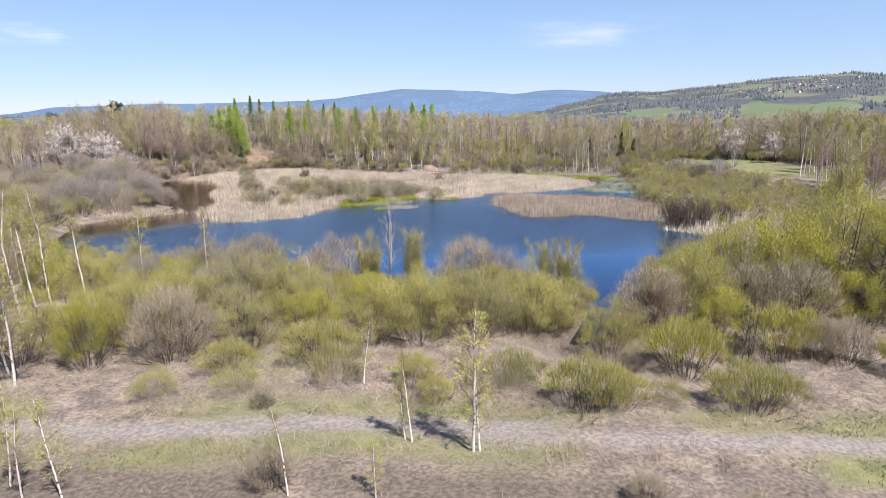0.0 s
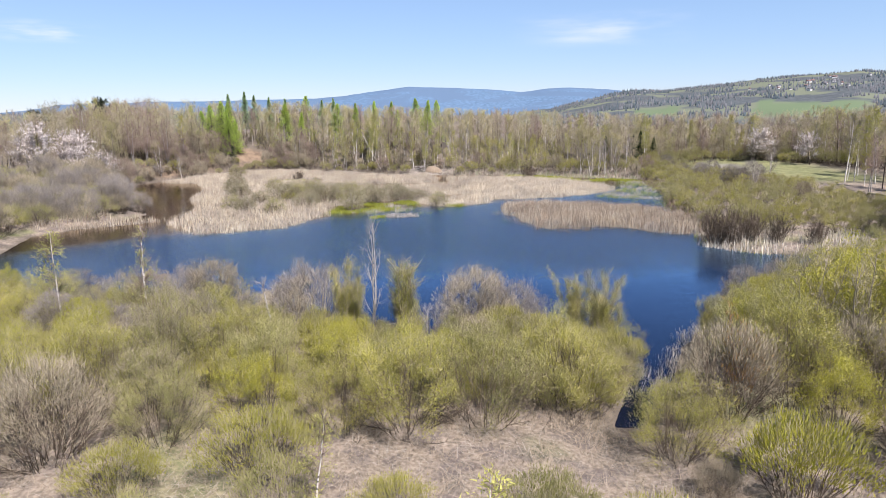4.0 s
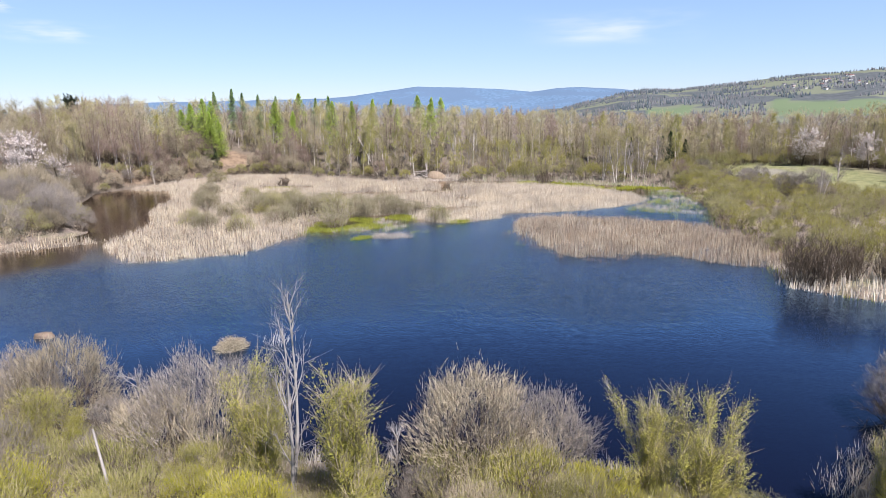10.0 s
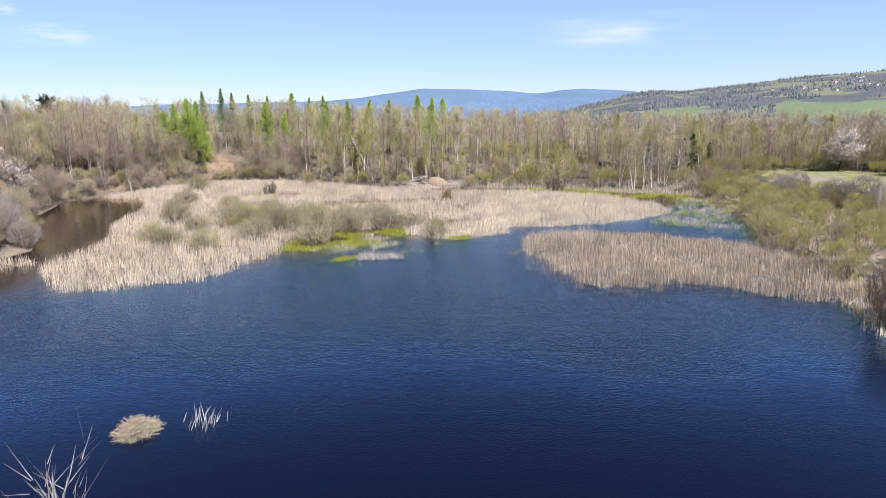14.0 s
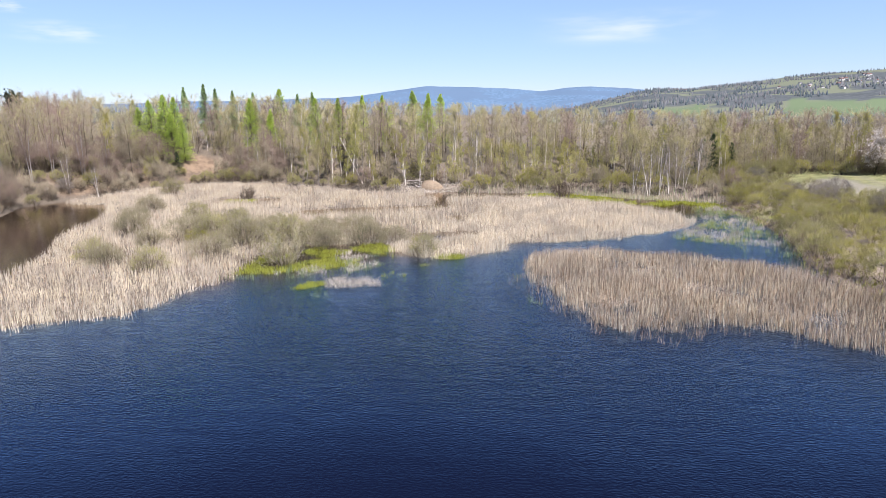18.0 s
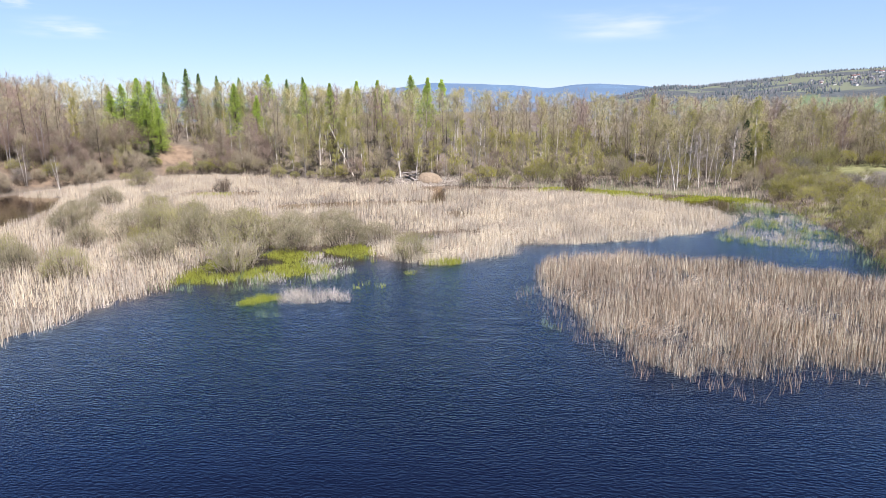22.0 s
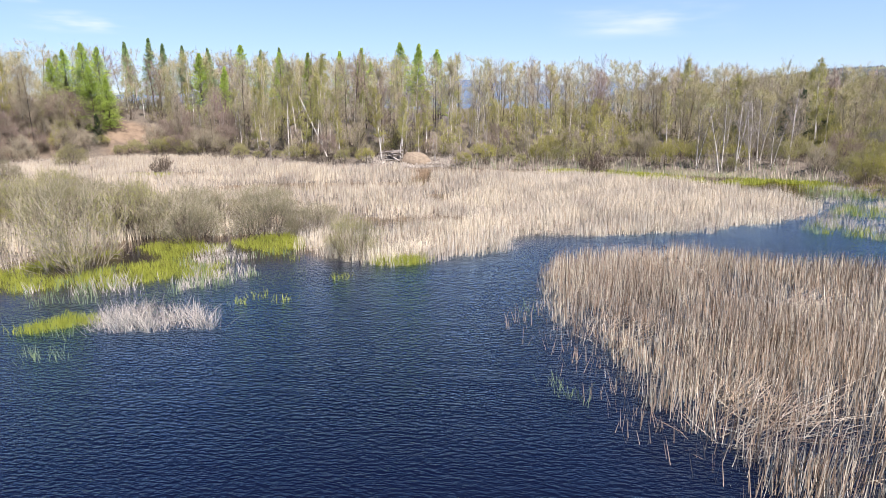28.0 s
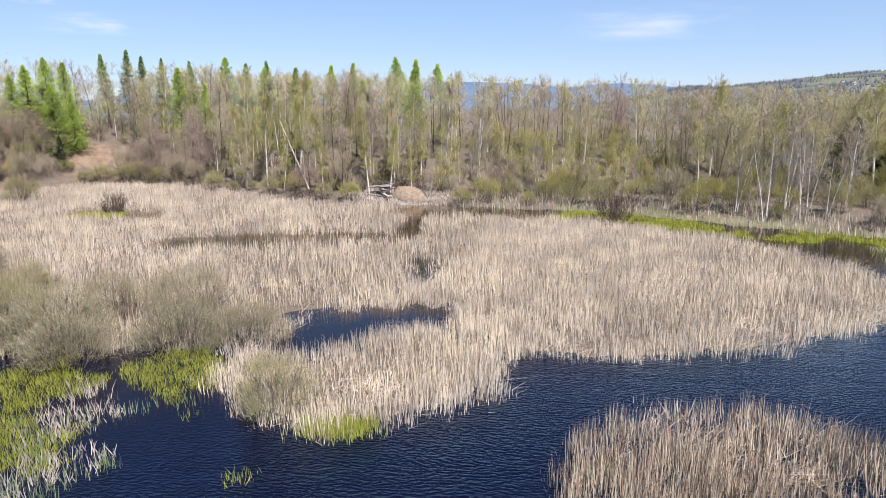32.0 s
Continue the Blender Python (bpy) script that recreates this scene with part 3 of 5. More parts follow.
def poly_tubes(pile, lines, r0, r1, k):
    """Tapered round tubes along polylines, ring joined to ring."""
    n, s = lines.shape[0], lines.shape[1] - 1
    d = np.concatenate([lines[:, 1:2] - lines[:, :1], lines[:, 2:] - lines[:, :-2], lines[:, -1:] - lines[:, -2:-1]], 1)
    u, w = frames(d.reshape(-1, 3))
    ang = np.arange(k) * 2 * np.pi / k
    ring = (u[:, None] * np.cos(ang)[:, None] + w[:, None] * np.sin(ang)[:, None]).reshape(n, s + 1, k, 3)
    t = np.linspace(0, 1, s + 1)
    r = np.broadcast_to(r0, n)[:, None] * (1 - t) + np.broadcast_to(r1, n)[:, None] * t
    v = lines[:, :, None] + ring * r[:, :, None, None]
    i, j = np.arange(k), (np.arange(k) + 1) % k
    f = np.stack([i, j, j + k, i + k], 1)[None, None] + (np.arange(s) * k)[None, :, None, None] + (np.arange(n) * (s + 1) * k)[:, None, None, None]
    pile.add(v, f.reshape(-1, 4))


def turned(d, low, high):
    """Ways that leave the ways d sideways by low to high degrees."""
    u, w = frames(d)
    a, t = rng.uniform(0, 2 * np.pi, (len(d), 1)), np.radians(rng.uniform(low, high, (len(d), 1)))
    return d * np.cos(t) + (u * np.cos(a) + w * np.sin(a)) * np.sin(t)


def tree(height, radius, bark, twig, leaf=None, limbs=26, twigs=5, leaves=350, leaf_size=0.16, first=0.3, spread=0.30,
         rise=(35, 60), stems=1, lean=0.06, twig_r=0.012, leaf_name="foliage", taper=1.0, lift=0.05, sprays=500, steps=2, slim=True, crown_shape="tall", fine=1.3):
    """A tree as parts: a trunk for each stem, the crown's wood, foliage. spread: the longest limb as a share of the height."""
    crown, foliage = Pile(), Pile()
    base = np.zeros((stems, 3))
    way = np.tile([0.0, 0.0, 1.0], (stems, 1)) + rng.normal(scale=lean, size=(stems, 3)) * (1 if stems == 1 else 2)
    if stems > 1:
        base[:, :2] = rng.normal(scale=radius * 1.5, size=(stems, 2))
    base[:, 2] = -0.25
    lines = grow(base, way, height * rng.uniform(0.82, 1.0, stems) if stems > 1 else height, 7, 0.035, 0.06)
    trunks = []
    for k in range(stems):
        trunks.append(Pile())
        poly_tubes(trunks[-1], lines[k:k + 1], radius, 0.012, 6)
    f = np.sort(first + (0.97 - first) * rng.uniform(0, 1, (stems, max(3, limbs // stems))) ** 1.2, 1)
    p, d = along(lines, f)
    ff = f.ravel()
    a = rng.uniform(0, 2 * np.pi, len(p))
    e = np.radians(rng.uniform(*rise, len(p)))
    way = np.stack([np.cos(a) * np.cos(e), np.sin(a) * np.cos(e), np.sin(e)], 1)
    shape = np.where(ff < first + 0.15, 0.55 + 3 * (ff - first), 1.0) * ((1 - ff) ** 0.7 * taper + 0.14)
    if crown_shape == "round":            # widest a third of the way up the crown, domed above
        u = (ff - first) / (1 - first)
        shape = np.sqrt(np.clip(1 - ((u - 0.3) / 0.74) ** 2, 0.06, 1))
    length = height * spread * shape * rng.uniform(0.7, 1.2, len(p))
    limb = grow(p, way, length, steps, 0.12, lift)
    poly_tubes(crown, limb, 0.015 + radius * 0.2, 0.006, 3)
    tp, td = along(limb, rng.uniform(0.15, 1.0, (len(limb), twigs)))
    tl = np.repeat(length, twigs) * rng.uniform(0.25, 0.6, len(tp)) + 0.15
    tw = turned(td, 15, 60)
    tip = tp + tw * tl[:, None]
    crown.cones(tp, tip, twig_r)
    pick = rng.integers(0, len(tp), sprays)
    q = tp[pick] + (tip - tp)[pick] * rng.uniform(0.1, 1.0, (sprays, 1)) + rng.normal(scale=0.012 * height, size=(sprays, 3))
    crown.sprays(q, unit(turned(tw[pick], 10, 50) + [0, 0, 0.35]), height * rng.uniform(0.03, 0.075, sprays), twig_r * fine)
    parts = [("trunk", t, bark) for t in trunks] + [("crown", crown, twig)]
    if leaf is not None and leaves:
        pick = rng.integers(0, len(tp), leaves)
        q = tp[pick] + (tip[pick] - tp[pick]) * rng.uniform(0.2, 1.15, (leaves, 1)) + rng.normal(scale=0.08, size=(leaves, 3))
        if slim:
            foliage.sprays(q, unit(turned(tw[pick], 20, 80)), leaf_size * rng.uniform(1.2, 2.6, leaves), leaf_size * 0.55)
        else:
            foliage.leaves(q, leaf_size, 0.3)
        parts.append((leaf_name, foliage, leaf))
    return parts


def conifer(height, radius, bark, needles, width=0.17, rows=34, per=9, count=1500, size=0.24, first=0.12, droop=-0.05, rise=12):
    trunk, boughs, foliage = Pile(), Pile(), Pile()
    line = grow(np.array([[0, 0, -0.2]]), np.array([[0, 0, 1.0]]), height, 8, 0.012, 0.05)
    poly_tubes(trunk, line, radius, 0.015, 6)
    f = np.repeat(first + (0.985 - first) * np.linspace(0, 1, rows), per)[None]
    f = np.clip(f + rng.normal(scale=0.012, size=f.shape), first, 0.99)
    p, _ = along(line, f)
    ff = f.ravel()
    a = rng.uniform(0, 2 * np.pi, len(p))
    e = np.radians(rise + 25 * ff + rng.normal(scale=8, size=len(p)))
    way = np.stack([np.cos(a) * np.cos(e), np.sin(a) * np.cos(e), np.sin(e)], 1)
    length = height * width * ((1 - ff) ** 0.85 + 0.03) * rng.uniform(0.65, 1.15, len(p)) * np.where(ff < first + 0.12, 0.7, 1)
    limb = grow(p, way, length, 2, 0.1, droop)
    boughs.cones(limb[:, 0], limb[:, 2], 0.022)
    pick = rng.integers(0, len(p), count)
    q = rng.uniform(0.1, 1.0, (1, count)).T ** 0.7
    lp, _ = along(limb[pick], q)
    foliage.leaves(lp + rng.normal(scale=0.06, size=lp.shape), size, 0.4)
    return [("trunk", trunk, bark), ("crown", boughs, bark), ("foliage", foliage, needles)]


def shrub(height, width, twig, leaf=None, stems=30, twigs=8, leaves=1200, leaf_size=0.10, fan=(48, 88), stem_r=0.02, twig_r=0.009, steps=3, sprays=700, slim=True, twig_len=(0.10, 0.26)):
    """A bush of many stems from one stool, domed, with fine upright sprays and narrow leaves."""
    wood, foliage = Pile(), Pile()
    a = rng.uniform(0, 2 * np.pi, stems)
    e = np.radians(fan[0] + (fan[1] - fan[0]) * rng.uniform(0, 1, stems) ** 0.75)
    rr = rng.uniform(0.02, 0.22, stems) * width
    base = np.stack([rr * np.cos(a), rr * np.sin(a), np.full(stems, -0.15)], 1)
    way = np.stack([np.cos(a) * np.cos(e), np.sin(a) * np.cos(e), np.sin(e)], 1)
    reach = 1 / np.sqrt((np.cos(e) / (0.42 * width)) ** 2 + (np.sin(e) / (0.84 * height)) ** 2)
    lines = grow(base, way, reach * rng.uniform(0.72, 1.08, stems), steps, 0.09, 0.05)
    poly_tubes(wood, lines, stem_r, 0.006, 3)
    p, d = along(lines, rng.uniform(0.2, 1.0, (stems, twigs)))
    tl = height * rng.uniform(*twig_len, len(p))
    tw = unit(turned(d, 10, 55) + [0, 0, 0.25])
    tip = p + tw * tl[:, None]
    wood.cones(p, tip, twig_r)
    pick = rng.integers(0, len(p), sprays)
    q = p[pick] + (tip - p)[pick] * rng.uniform(0.1, 1.0, (sprays, 1))
    wood.sprays(q, unit(turned(tw[pick], 10, 45) + [0, 0, 0.3]), height * rng.uniform(0.06, 0.14, sprays), twig_r * 1.6)
    parts = [("crown", wood, twig)]
    if leaf is not None and leaves:
        pick = rng.integers(0, len(p), leaves)
        q = p[pick] + (tip[pick] - p[pick]) * rng.uniform(0.1, 1.15, (leaves, 1)) + rng.normal(scale=0.018 * height, size=(leaves, 3))
        if slim:
            foliage.sprays(q, unit(turned(tw[pick], 10, 70) + [0, 0, 0.2]), leaf_size * rng.uniform(1.3, 2.8, leaves), leaf_size * 0.5)
        else:
            foliage.leaves(q, leaf_size, 0.6)
        parts.append(("foliage", foliage, leaf))
    return parts


def dome(height, width, twig, leaf, leaves=4500, long=0.26, broad=0.065, stems=26, twigs=6, sprays=900, clumps=120, stem_r=0.02, twig_r=0.009,
         low=-0.35, lump=0.14, tall=0.6, name="foliage", twiggy=0.0, shoot=None, shoot_long=None, shoot_broad=0.012, clump=0.055, loose=0.38):
    """A rounded bush: stems from one stool, a shell of upright leafy shoots gathered in clumps round it."""
    parts = shrub(height, width, twig, None, stems=stems, twigs=twigs, leaves=0, fan=(10, 89), stem_r=stem_r, twig_r=twig_r, sprays=sprays)
    c = rng.normal(size=(clumps, 3))
    c = unit(c)
    c = c[c[:, 2] > low]
    grow_out = rng.uniform(0.72, 1.08, (len(c), 1)) * (1 + lump * np.sin(3 * np.arctan2(c[:, 1], c[:, 0]) + 1.3)[:, None])
    half = np.array([0.46 * width, 0.46 * width, (1 - 0.42) * height])
    centre = c * grow_out * half * 0.9 + [0, 0, 0.42 * height]
    pick = rng.integers(0, len(c), leaves)
    q = centre[pick] + rng.normal(scale=(clump * width, clump * width, 1.1 * clump * height), size=(leaves, 3))
    q[:, 2] = np.maximum(q[:, 2], 0.05 * height)
    way = unit(c[pick] * 0.55 + [0, 0, tall] + rng.normal(scale=loose, size=(leaves, 3)))
    shoots, bare_shoots = Pile(), Pile()
    k = int(leaves * (1 - twiggy))
    shoots.sprays(q[:k], way[:k], long * rng.uniform(0.5, 1.3, k), broad)
    if k < leaves:
        bare_shoots.sprays(q[k:], unit(way[k:] + [0, 0, 0.3]), (shoot_long or long * 1.5) * rng.uniform(0.6, 1.4, leaves - k), shoot_broad if shoot_long else broad * 0.55)
        parts.append(("twig_shell", bare_shoots, shoot or TWIG_TAN))
    return parts + [(name, shoots, leaf)]


class Kind:
    """A plant built once and set many times; copies share the meshes."""

    def __init__(self, name, label, category, group, parts):
        self.name, self.label, self.category, self.group = name, label, category, group
        self.raw = [(np.concatenate(p.v), p.f, m) for _, p, m in parts]
        self.data = [(n, p.mesh(n, m)) for n, p, m in parts]

    def put(self, x, y, scale=1.0, turn=None, z=None, tall=1.0, label=None, tilt=(0, 0), sink=0.05):
        root = new(self.name)
        root.empty_display_size = 0.2
        h = ground_z(x, y) - sink if z is None else z
        root.location = (x, y, h)
        root.rotation_euler = (tilt[0], tilt[1], rng.uniform(0, 6.28) if turn is None else turn)
        root.scale = (scale, scale, scale * tall)
        tagged(root, label or self.label, self.category, self.group)
        for n, me in self.data:
            p = part(n, me, root)
            if n == "twig_shell":
                tagged(p, kind="stuff")
        return root


def joined(name, kinds, places, label, category):
    """Many far plants as one object of kind stuff. places: rows of x, y, kind, scale."""
    by = {}
    for x, y, k, s in places:
        z = ground_z(x, y)
        a = rng.uniform(0, 6.28)
        c, q = math.cos(a) * s, math.sin(a) * s
        m = np.array([[c, -q, 0], [q, c, 0], [0, 0, s]])
        for v, f, mat in kinds[k].raw:
            by.setdefault(mat.name, (mat, []))[1].append((v @ m.T + [x, y, z - 0.1], f))
    verts, faces, slots, mats, n = [], [], [], [], 0
    for i, (mat, some) in enumerate(by.values()):
        mats.append(mat)
        for v, fs in some:
            verts.append(v)
            for f in fs:
                faces.append(f + n)
                slots.append(i)
            n += len(v)
    return tagged(new(name, mesh_of(name, np.concatenate(verts), faces, mats, slots)), label, category, kind="stuff")


def scatter(poly, spacing, tries=4000, ok=None):
    poly = np.array(poly, float)
    lo, hi = poly.min(0), poly.max(0)
    c = rng.uniform(lo, hi, (tries, 2))
    c = c[inside(poly, c[:, 0], c[:, 1])]
    if ok is not None:
        c = c[ok(c[:, 0], c[:, 1])]
    out = []
    for q in c:
        if all((q[0] - o[0]) ** 2 + (q[1] - o[1]) ** 2 > spacing ** 2 for o in out):
            out.append(q)
    return out


def dry(x, y, by=0.3):
    return -edge_distance(MARSH, x, y) > by


# ---- the willow thicket on the near shore ----
WILLOWS = [Kind("willow_bush", "spreading willow bush in yellow-green spring leaf", "bush", "willow thicket on the shore",
                dome(4.4, w, tw, leaf, leaves=n, stems=44, twigs=9, sprays=900, clumps=cl, long=0.082, broad=0.03, twiggy=tg, tall=0.6, shoot=sh, shoot_long=0.42, shoot_broad=0.013, low=-0.42, lump=0.16, clump=0.042, loose=0.75))
           for w, tw, leaf, sh, n, cl, tg in ((5.2, TWIG_DARK, LEAF_SPRING, TWIG_TAN, 17000, 130, 0.10), (5.6, TWIG_DARK, LEAF_SPRING, TWIG_TAN, 15000, 150, 0.16), (4.9, TWIG_DARK, LEAF_BRIGHT, TWIG_TAN, 17500, 110, 0.06),
                                              (5.2, TWIG_DARK, LEAF_OLIVE, TWIG_TAN, 15000, 140, 0.16), (5.2, TWIG_DARK, LEAF_OLIVE, TWIG, 13000, 150, 0.28))]
BARE = [Kind("bare_willow_bush", "grey-brown willow bush still bare of leaves", "bush", "bare bushes on the shore",
             dome(3.6, w, tw, sh, leaves=9000, long=0.24, broad=0.017, sprays=1400, stems=60, twigs=9, clumps=200, tall=0.7, lump=0.08, low=-0.3, clump=0.045, name="twig_shell"))
        for w, tw, sh in ((4.6, TWIG, TWIG_GREY), (4.4, TWIG_DARK, TWIG_GREY), (4.2, TWIG_DARK, TWIG))]
THICKET_WEST = [(-21, 19.6), (-17.5, 19.6), (-15, 20.0), (-11, 21.4), (-7.4, 22.9), (-3.4, 23.6), (0, 24.8), (4.6, 26.2), (6.6, 31), (6.2, 34), (1, 34.6),
                (-8, 34.4), (-14, 35.5), (-22, 38), (-30, 41.5), (-40, 46.5), (-47, 53), (-50, 45), (-40, 26)]
THICKET_EAST = [(9.2, 25.2), (11.4, 26.2), (15, 27.2), (19, 26.6), (27, 27), (34, 36), (37, 52), (31, 51.5), (24, 47.5), (20, 43), (16.6, 39.2),
                (14.0, 36), (12.8, 32)]
for x, y in scatter(THICKET_WEST, 2.25, ok=lambda a, b: (b < 30) | dry(a, b, 0.6)):
    if x < -23 and y < 31 or np.hypot(x - 2.2, y - 24.9) < 1.5:
        continue
    tall = float(np.interp(y, [20, 25, 28, 31, 34, 38], [4.3, 4.3, 3.6, 2.5, 1.9, 2.4] if -13 < x < 8 else [4.3, 4.3, 3.9, 3.4, 3.0, 2.8])) * rng.uniform(0.7, 1.12)
    if rng.random() < 0.07:
        BARE[2].put(x, y, tall / 3.8)
    elif y > 31.5 and x > -24 and rng.random() < 0.4:
        BARE[rng.integers(0, 3)].put(x, y, tall * 0.95 / 3.7)
    else:
        WILLOWS[rng.choice(5, p=[0.28, 0.22, 0.12, 0.22, 0.16])].put(x, y, tall / 4.4, tall=rng.uniform(0.92, 1.12))
for x, y in scatter(THICKET_EAST, 2.35, ok=lambda a, b: dry(a, b, 0.7)):
    tall = float(np.interp(y, [25, 30, 36, 44], [4.4, 4.4, 3.6, 3.4])) * rng.uniform(0.7, 1.12)
    if rng.random() < (0.3 if x > 14 and y < 34 else 0.12):
        BARE[2].put(x, y, tall * 1.05 / 3.9)
    else:
        WILLOWS[rng.choice(5, p=[0.25, 0.15, 0.3, 0.2, 0.1])].put(x, y, tall / 4.4)

# the row of rounded bushes at the water
for x, y, top, k in ((-0.2, 36.2, 4.1, 2), (1.9, 36.6, 3.2, 0), (-9.6, 36.6, 4.1, 0), (-11.2, 36.2, 3.0, 2), (-16.6, 38.6, 4.1, 2), (-18.6, 38.4, 3.4, 0),
                     (-13.6, 37.6, 2.2, 1), (-21.5, 40.0, 3.0, 1), (-24.5, 41.6, 2.8, 0), (-28.5, 43.0, 2.6, 1), (17.0, 42.2, 2.9, 1), (20.5, 45.6, 2.6, 0)):
    BARE[k].put(x, y, top / 3.5, label="rounded silver-grey bare bush at the water")
for x, y, s in ((13.4, 35.0, 0.62), (12.9, 33.0, 0.6), (14.9, 37.4, 0.62), (16.6, 40.2, 0.6)):
    WILLOWS[2].put(x, y, s, label="rounded willow bush in bright leaf beside the water")
for k, (x, y, s) in enumerate(((7.6, 23.6, 0.72), (13.5, 24.8, 0.7), (6.6, 30.4, 0.5), (5.4, 28.6, 0.62), (4.6, 31.4, 0.48), (2.6, 33.2, 0.46), (8.6, 26.6, 0.5))):
    WILLOWS[(1, 2, 4)[k % 3]].put(x, y, s, label="small willow bush in thin spring leaf by the inlet")
WILLOWS[1].put(7.4, 33.4, 0.5, label="small rounded willow bush beside the inlet")
WILLOWS[2].put(-3.2, 31.6, 0.5, label="low willow bush in bright leaf behind a dead tree")

# lone bushes on the dry grass
LOW = [Kind("low_willow_bush", "low willow bush in thin spring leaf on dry grass", "bush", "low willows on the dry grass",
            dome(1.75, w, tw, leaf, leaves=2 * n, long=0.12, broad=0.028, sprays=900, clumps=110, stems=44, stem_r=0.012, twig_r=0.006, tall=1.1, twiggy=0.3, shoot=TWIG_TAN, shoot_long=0.3, shoot_broad=0.009, low=0.0))
       for w, tw, leaf, n in ((3.4, TWIG_DARK, LEAF_SPRING, 3200), (3.0, TWIG, LEAF_OLIVE, 2000), (2.6, TWIG_DARK, LEAF_BRIGHT, 3200))]
for x, y, s, k in ((5.3, 16.6, 1.15, 0), (6.4, 16.8, 0.9, 0), (11.9, 16.6, 1.1, 0), (12.9, 17.0, 0.9, 1), (10.5, 21.0, 1.5, 2), (-5.5, 18.9, 1.0, 1), (2.0, 18.6, 0.95, 1), (3.0, 18.9, 0.8, 1),
                   (-9.5, 17.1, 0.75, 1), (-2.0, 18.6, 0.8, 0), (15.6, 22.4, 1.5, 2), (20, 20, 1.1, 2), (8.8, 17.0, 0.6, 1), (-13.1, 16.7, 0.75, 1), (-1.0, 17.0, 0.6, 0), (-11, 19.5, 0.9, 0), (-7, 21, 1.2, 0)):
    LOW[k].put(x, y, s)
for x, y, s in ((7.9, 20.9, 0.36), (17.1, 22.0, 0.6), (18.2, 21.6, 0.62), (-5.8, 10.4, 0.4), (9.0, 9.0, 0.35), (6.2, 10.2, 0.3), (-8.0, 16.0, 0.3)):
    BARE[2].put(x, y, s, label="small reddish-brown bare bush on dry grass")
for x, y in scatter([(-14, 27), (5.5, 27), (6.8, 33), (1, 35.2), (-8, 35.4), (-14, 36.4)], 1.75, ok=lambda a, b: (b < 30) | dry(a, b, 0.4)):
    LOW[rng.integers(0, 3)].put(x, y, rng.uniform(0.7, 1.15), label="low willow shoots between larger bushes")
RUST = Kind("young_aspen", "slender young aspen with rust-orange buds", "tree", "", shrub(4.6, 1.5, TWIG_RED, LEAF_RUST, stems=12, twigs=10, leaves=1100, leaf_size=0.09, fan=(76, 89)))
RUST.put(11.2, 27.6, 1.0)
for x, y, s in ((19, 29, 1.35), (22, 31, 1.5), (24.5, 30.5, 1.5), (27, 33, 1.55), (20, 34, 1.3), (25, 36, 1.4), (17, 31.5, 1.25), (29, 30, 1.6), (31, 36, 1.5), (23, 35, 1.35)):
    WILLOWS[rng.integers(0, 3)].put(x, y, s, label="large willow bush in yellow-green spring leaf")

# upright osiers on the shore
OSIER = [Kind("upright_willow", "tall upright willow with pale yellow-green leaves", "tree", "upright willows on the shore",
              shrub(5.4, w, TWIG, LEAF_SPRING, stems=16, twigs=22, leaves=24000, leaf_size=0.034, fan=(77, 89), stem_r=0.03, sprays=2600, slim=False, twig_len=(0.05, 0.13))) for w in (1.2, 1.6)]
for k, (x, y, s) in enumerate(((5.1, 35.0, 0.92), (6.5, 34.5, 1.06), (-3.75, 33.6, 1.3), (-7.1, 35.4, 1.08), (12.4, 35.4, 0.72), (-22.6, 40.0, 0.75), (-40, 45, 1.0))):
    OSIER[k % 2].put(x, y, s)

# ---- single trees near the pond ----
DEAD = Kind("dead_tree", "dead tree with bare bleached grey branches", "tree", "", tree(7.6, 0.07, BARK_GREY, BARK_GREY, limbs=22, twigs=5, first=0.25, spread=0.36, rise=(50, 74), stems=2, sprays=200, lean=0.03, twig_r=0.007, lift=0.10, taper=0.6, steps=4))
DEAD.put(-5.6, 33.7, 1.05, turn=0.6)
GREY_SNAG = Kind("dead_sapling", "small dead sapling with bleached grey twigs", "tree", "", tree(3.6, 0.05, BARK_GREY, BARK_GREY, limbs=14, twigs=6, first=0.15, spread=0.35, rise=(40, 65), twig_r=0.009))
for x, y, s in ((-13.4, 38.9, 1.0), (-3.0, 37.4, 0.7), (-11.9, 39.4, 0.8), (-17.5, 39.6, 0.9), (-26, 42, 0.7)):
    GREY_SNAG.put(x, y, s)
BIRCHES = [Kind("birch_sapling", "slender young birch with white bark and first leaves", "tree", "young birches by the pond",
                tree(6.2, 0.07, BIRCH, TWIG_RED, LEAF_BIRCH, limbs=22, twigs=8, leaves=n, leaf_size=0.075, first=0.22, spread=0.2, lean=0.09, twig_r=0.008)) for n in (1300, 700, 300)]
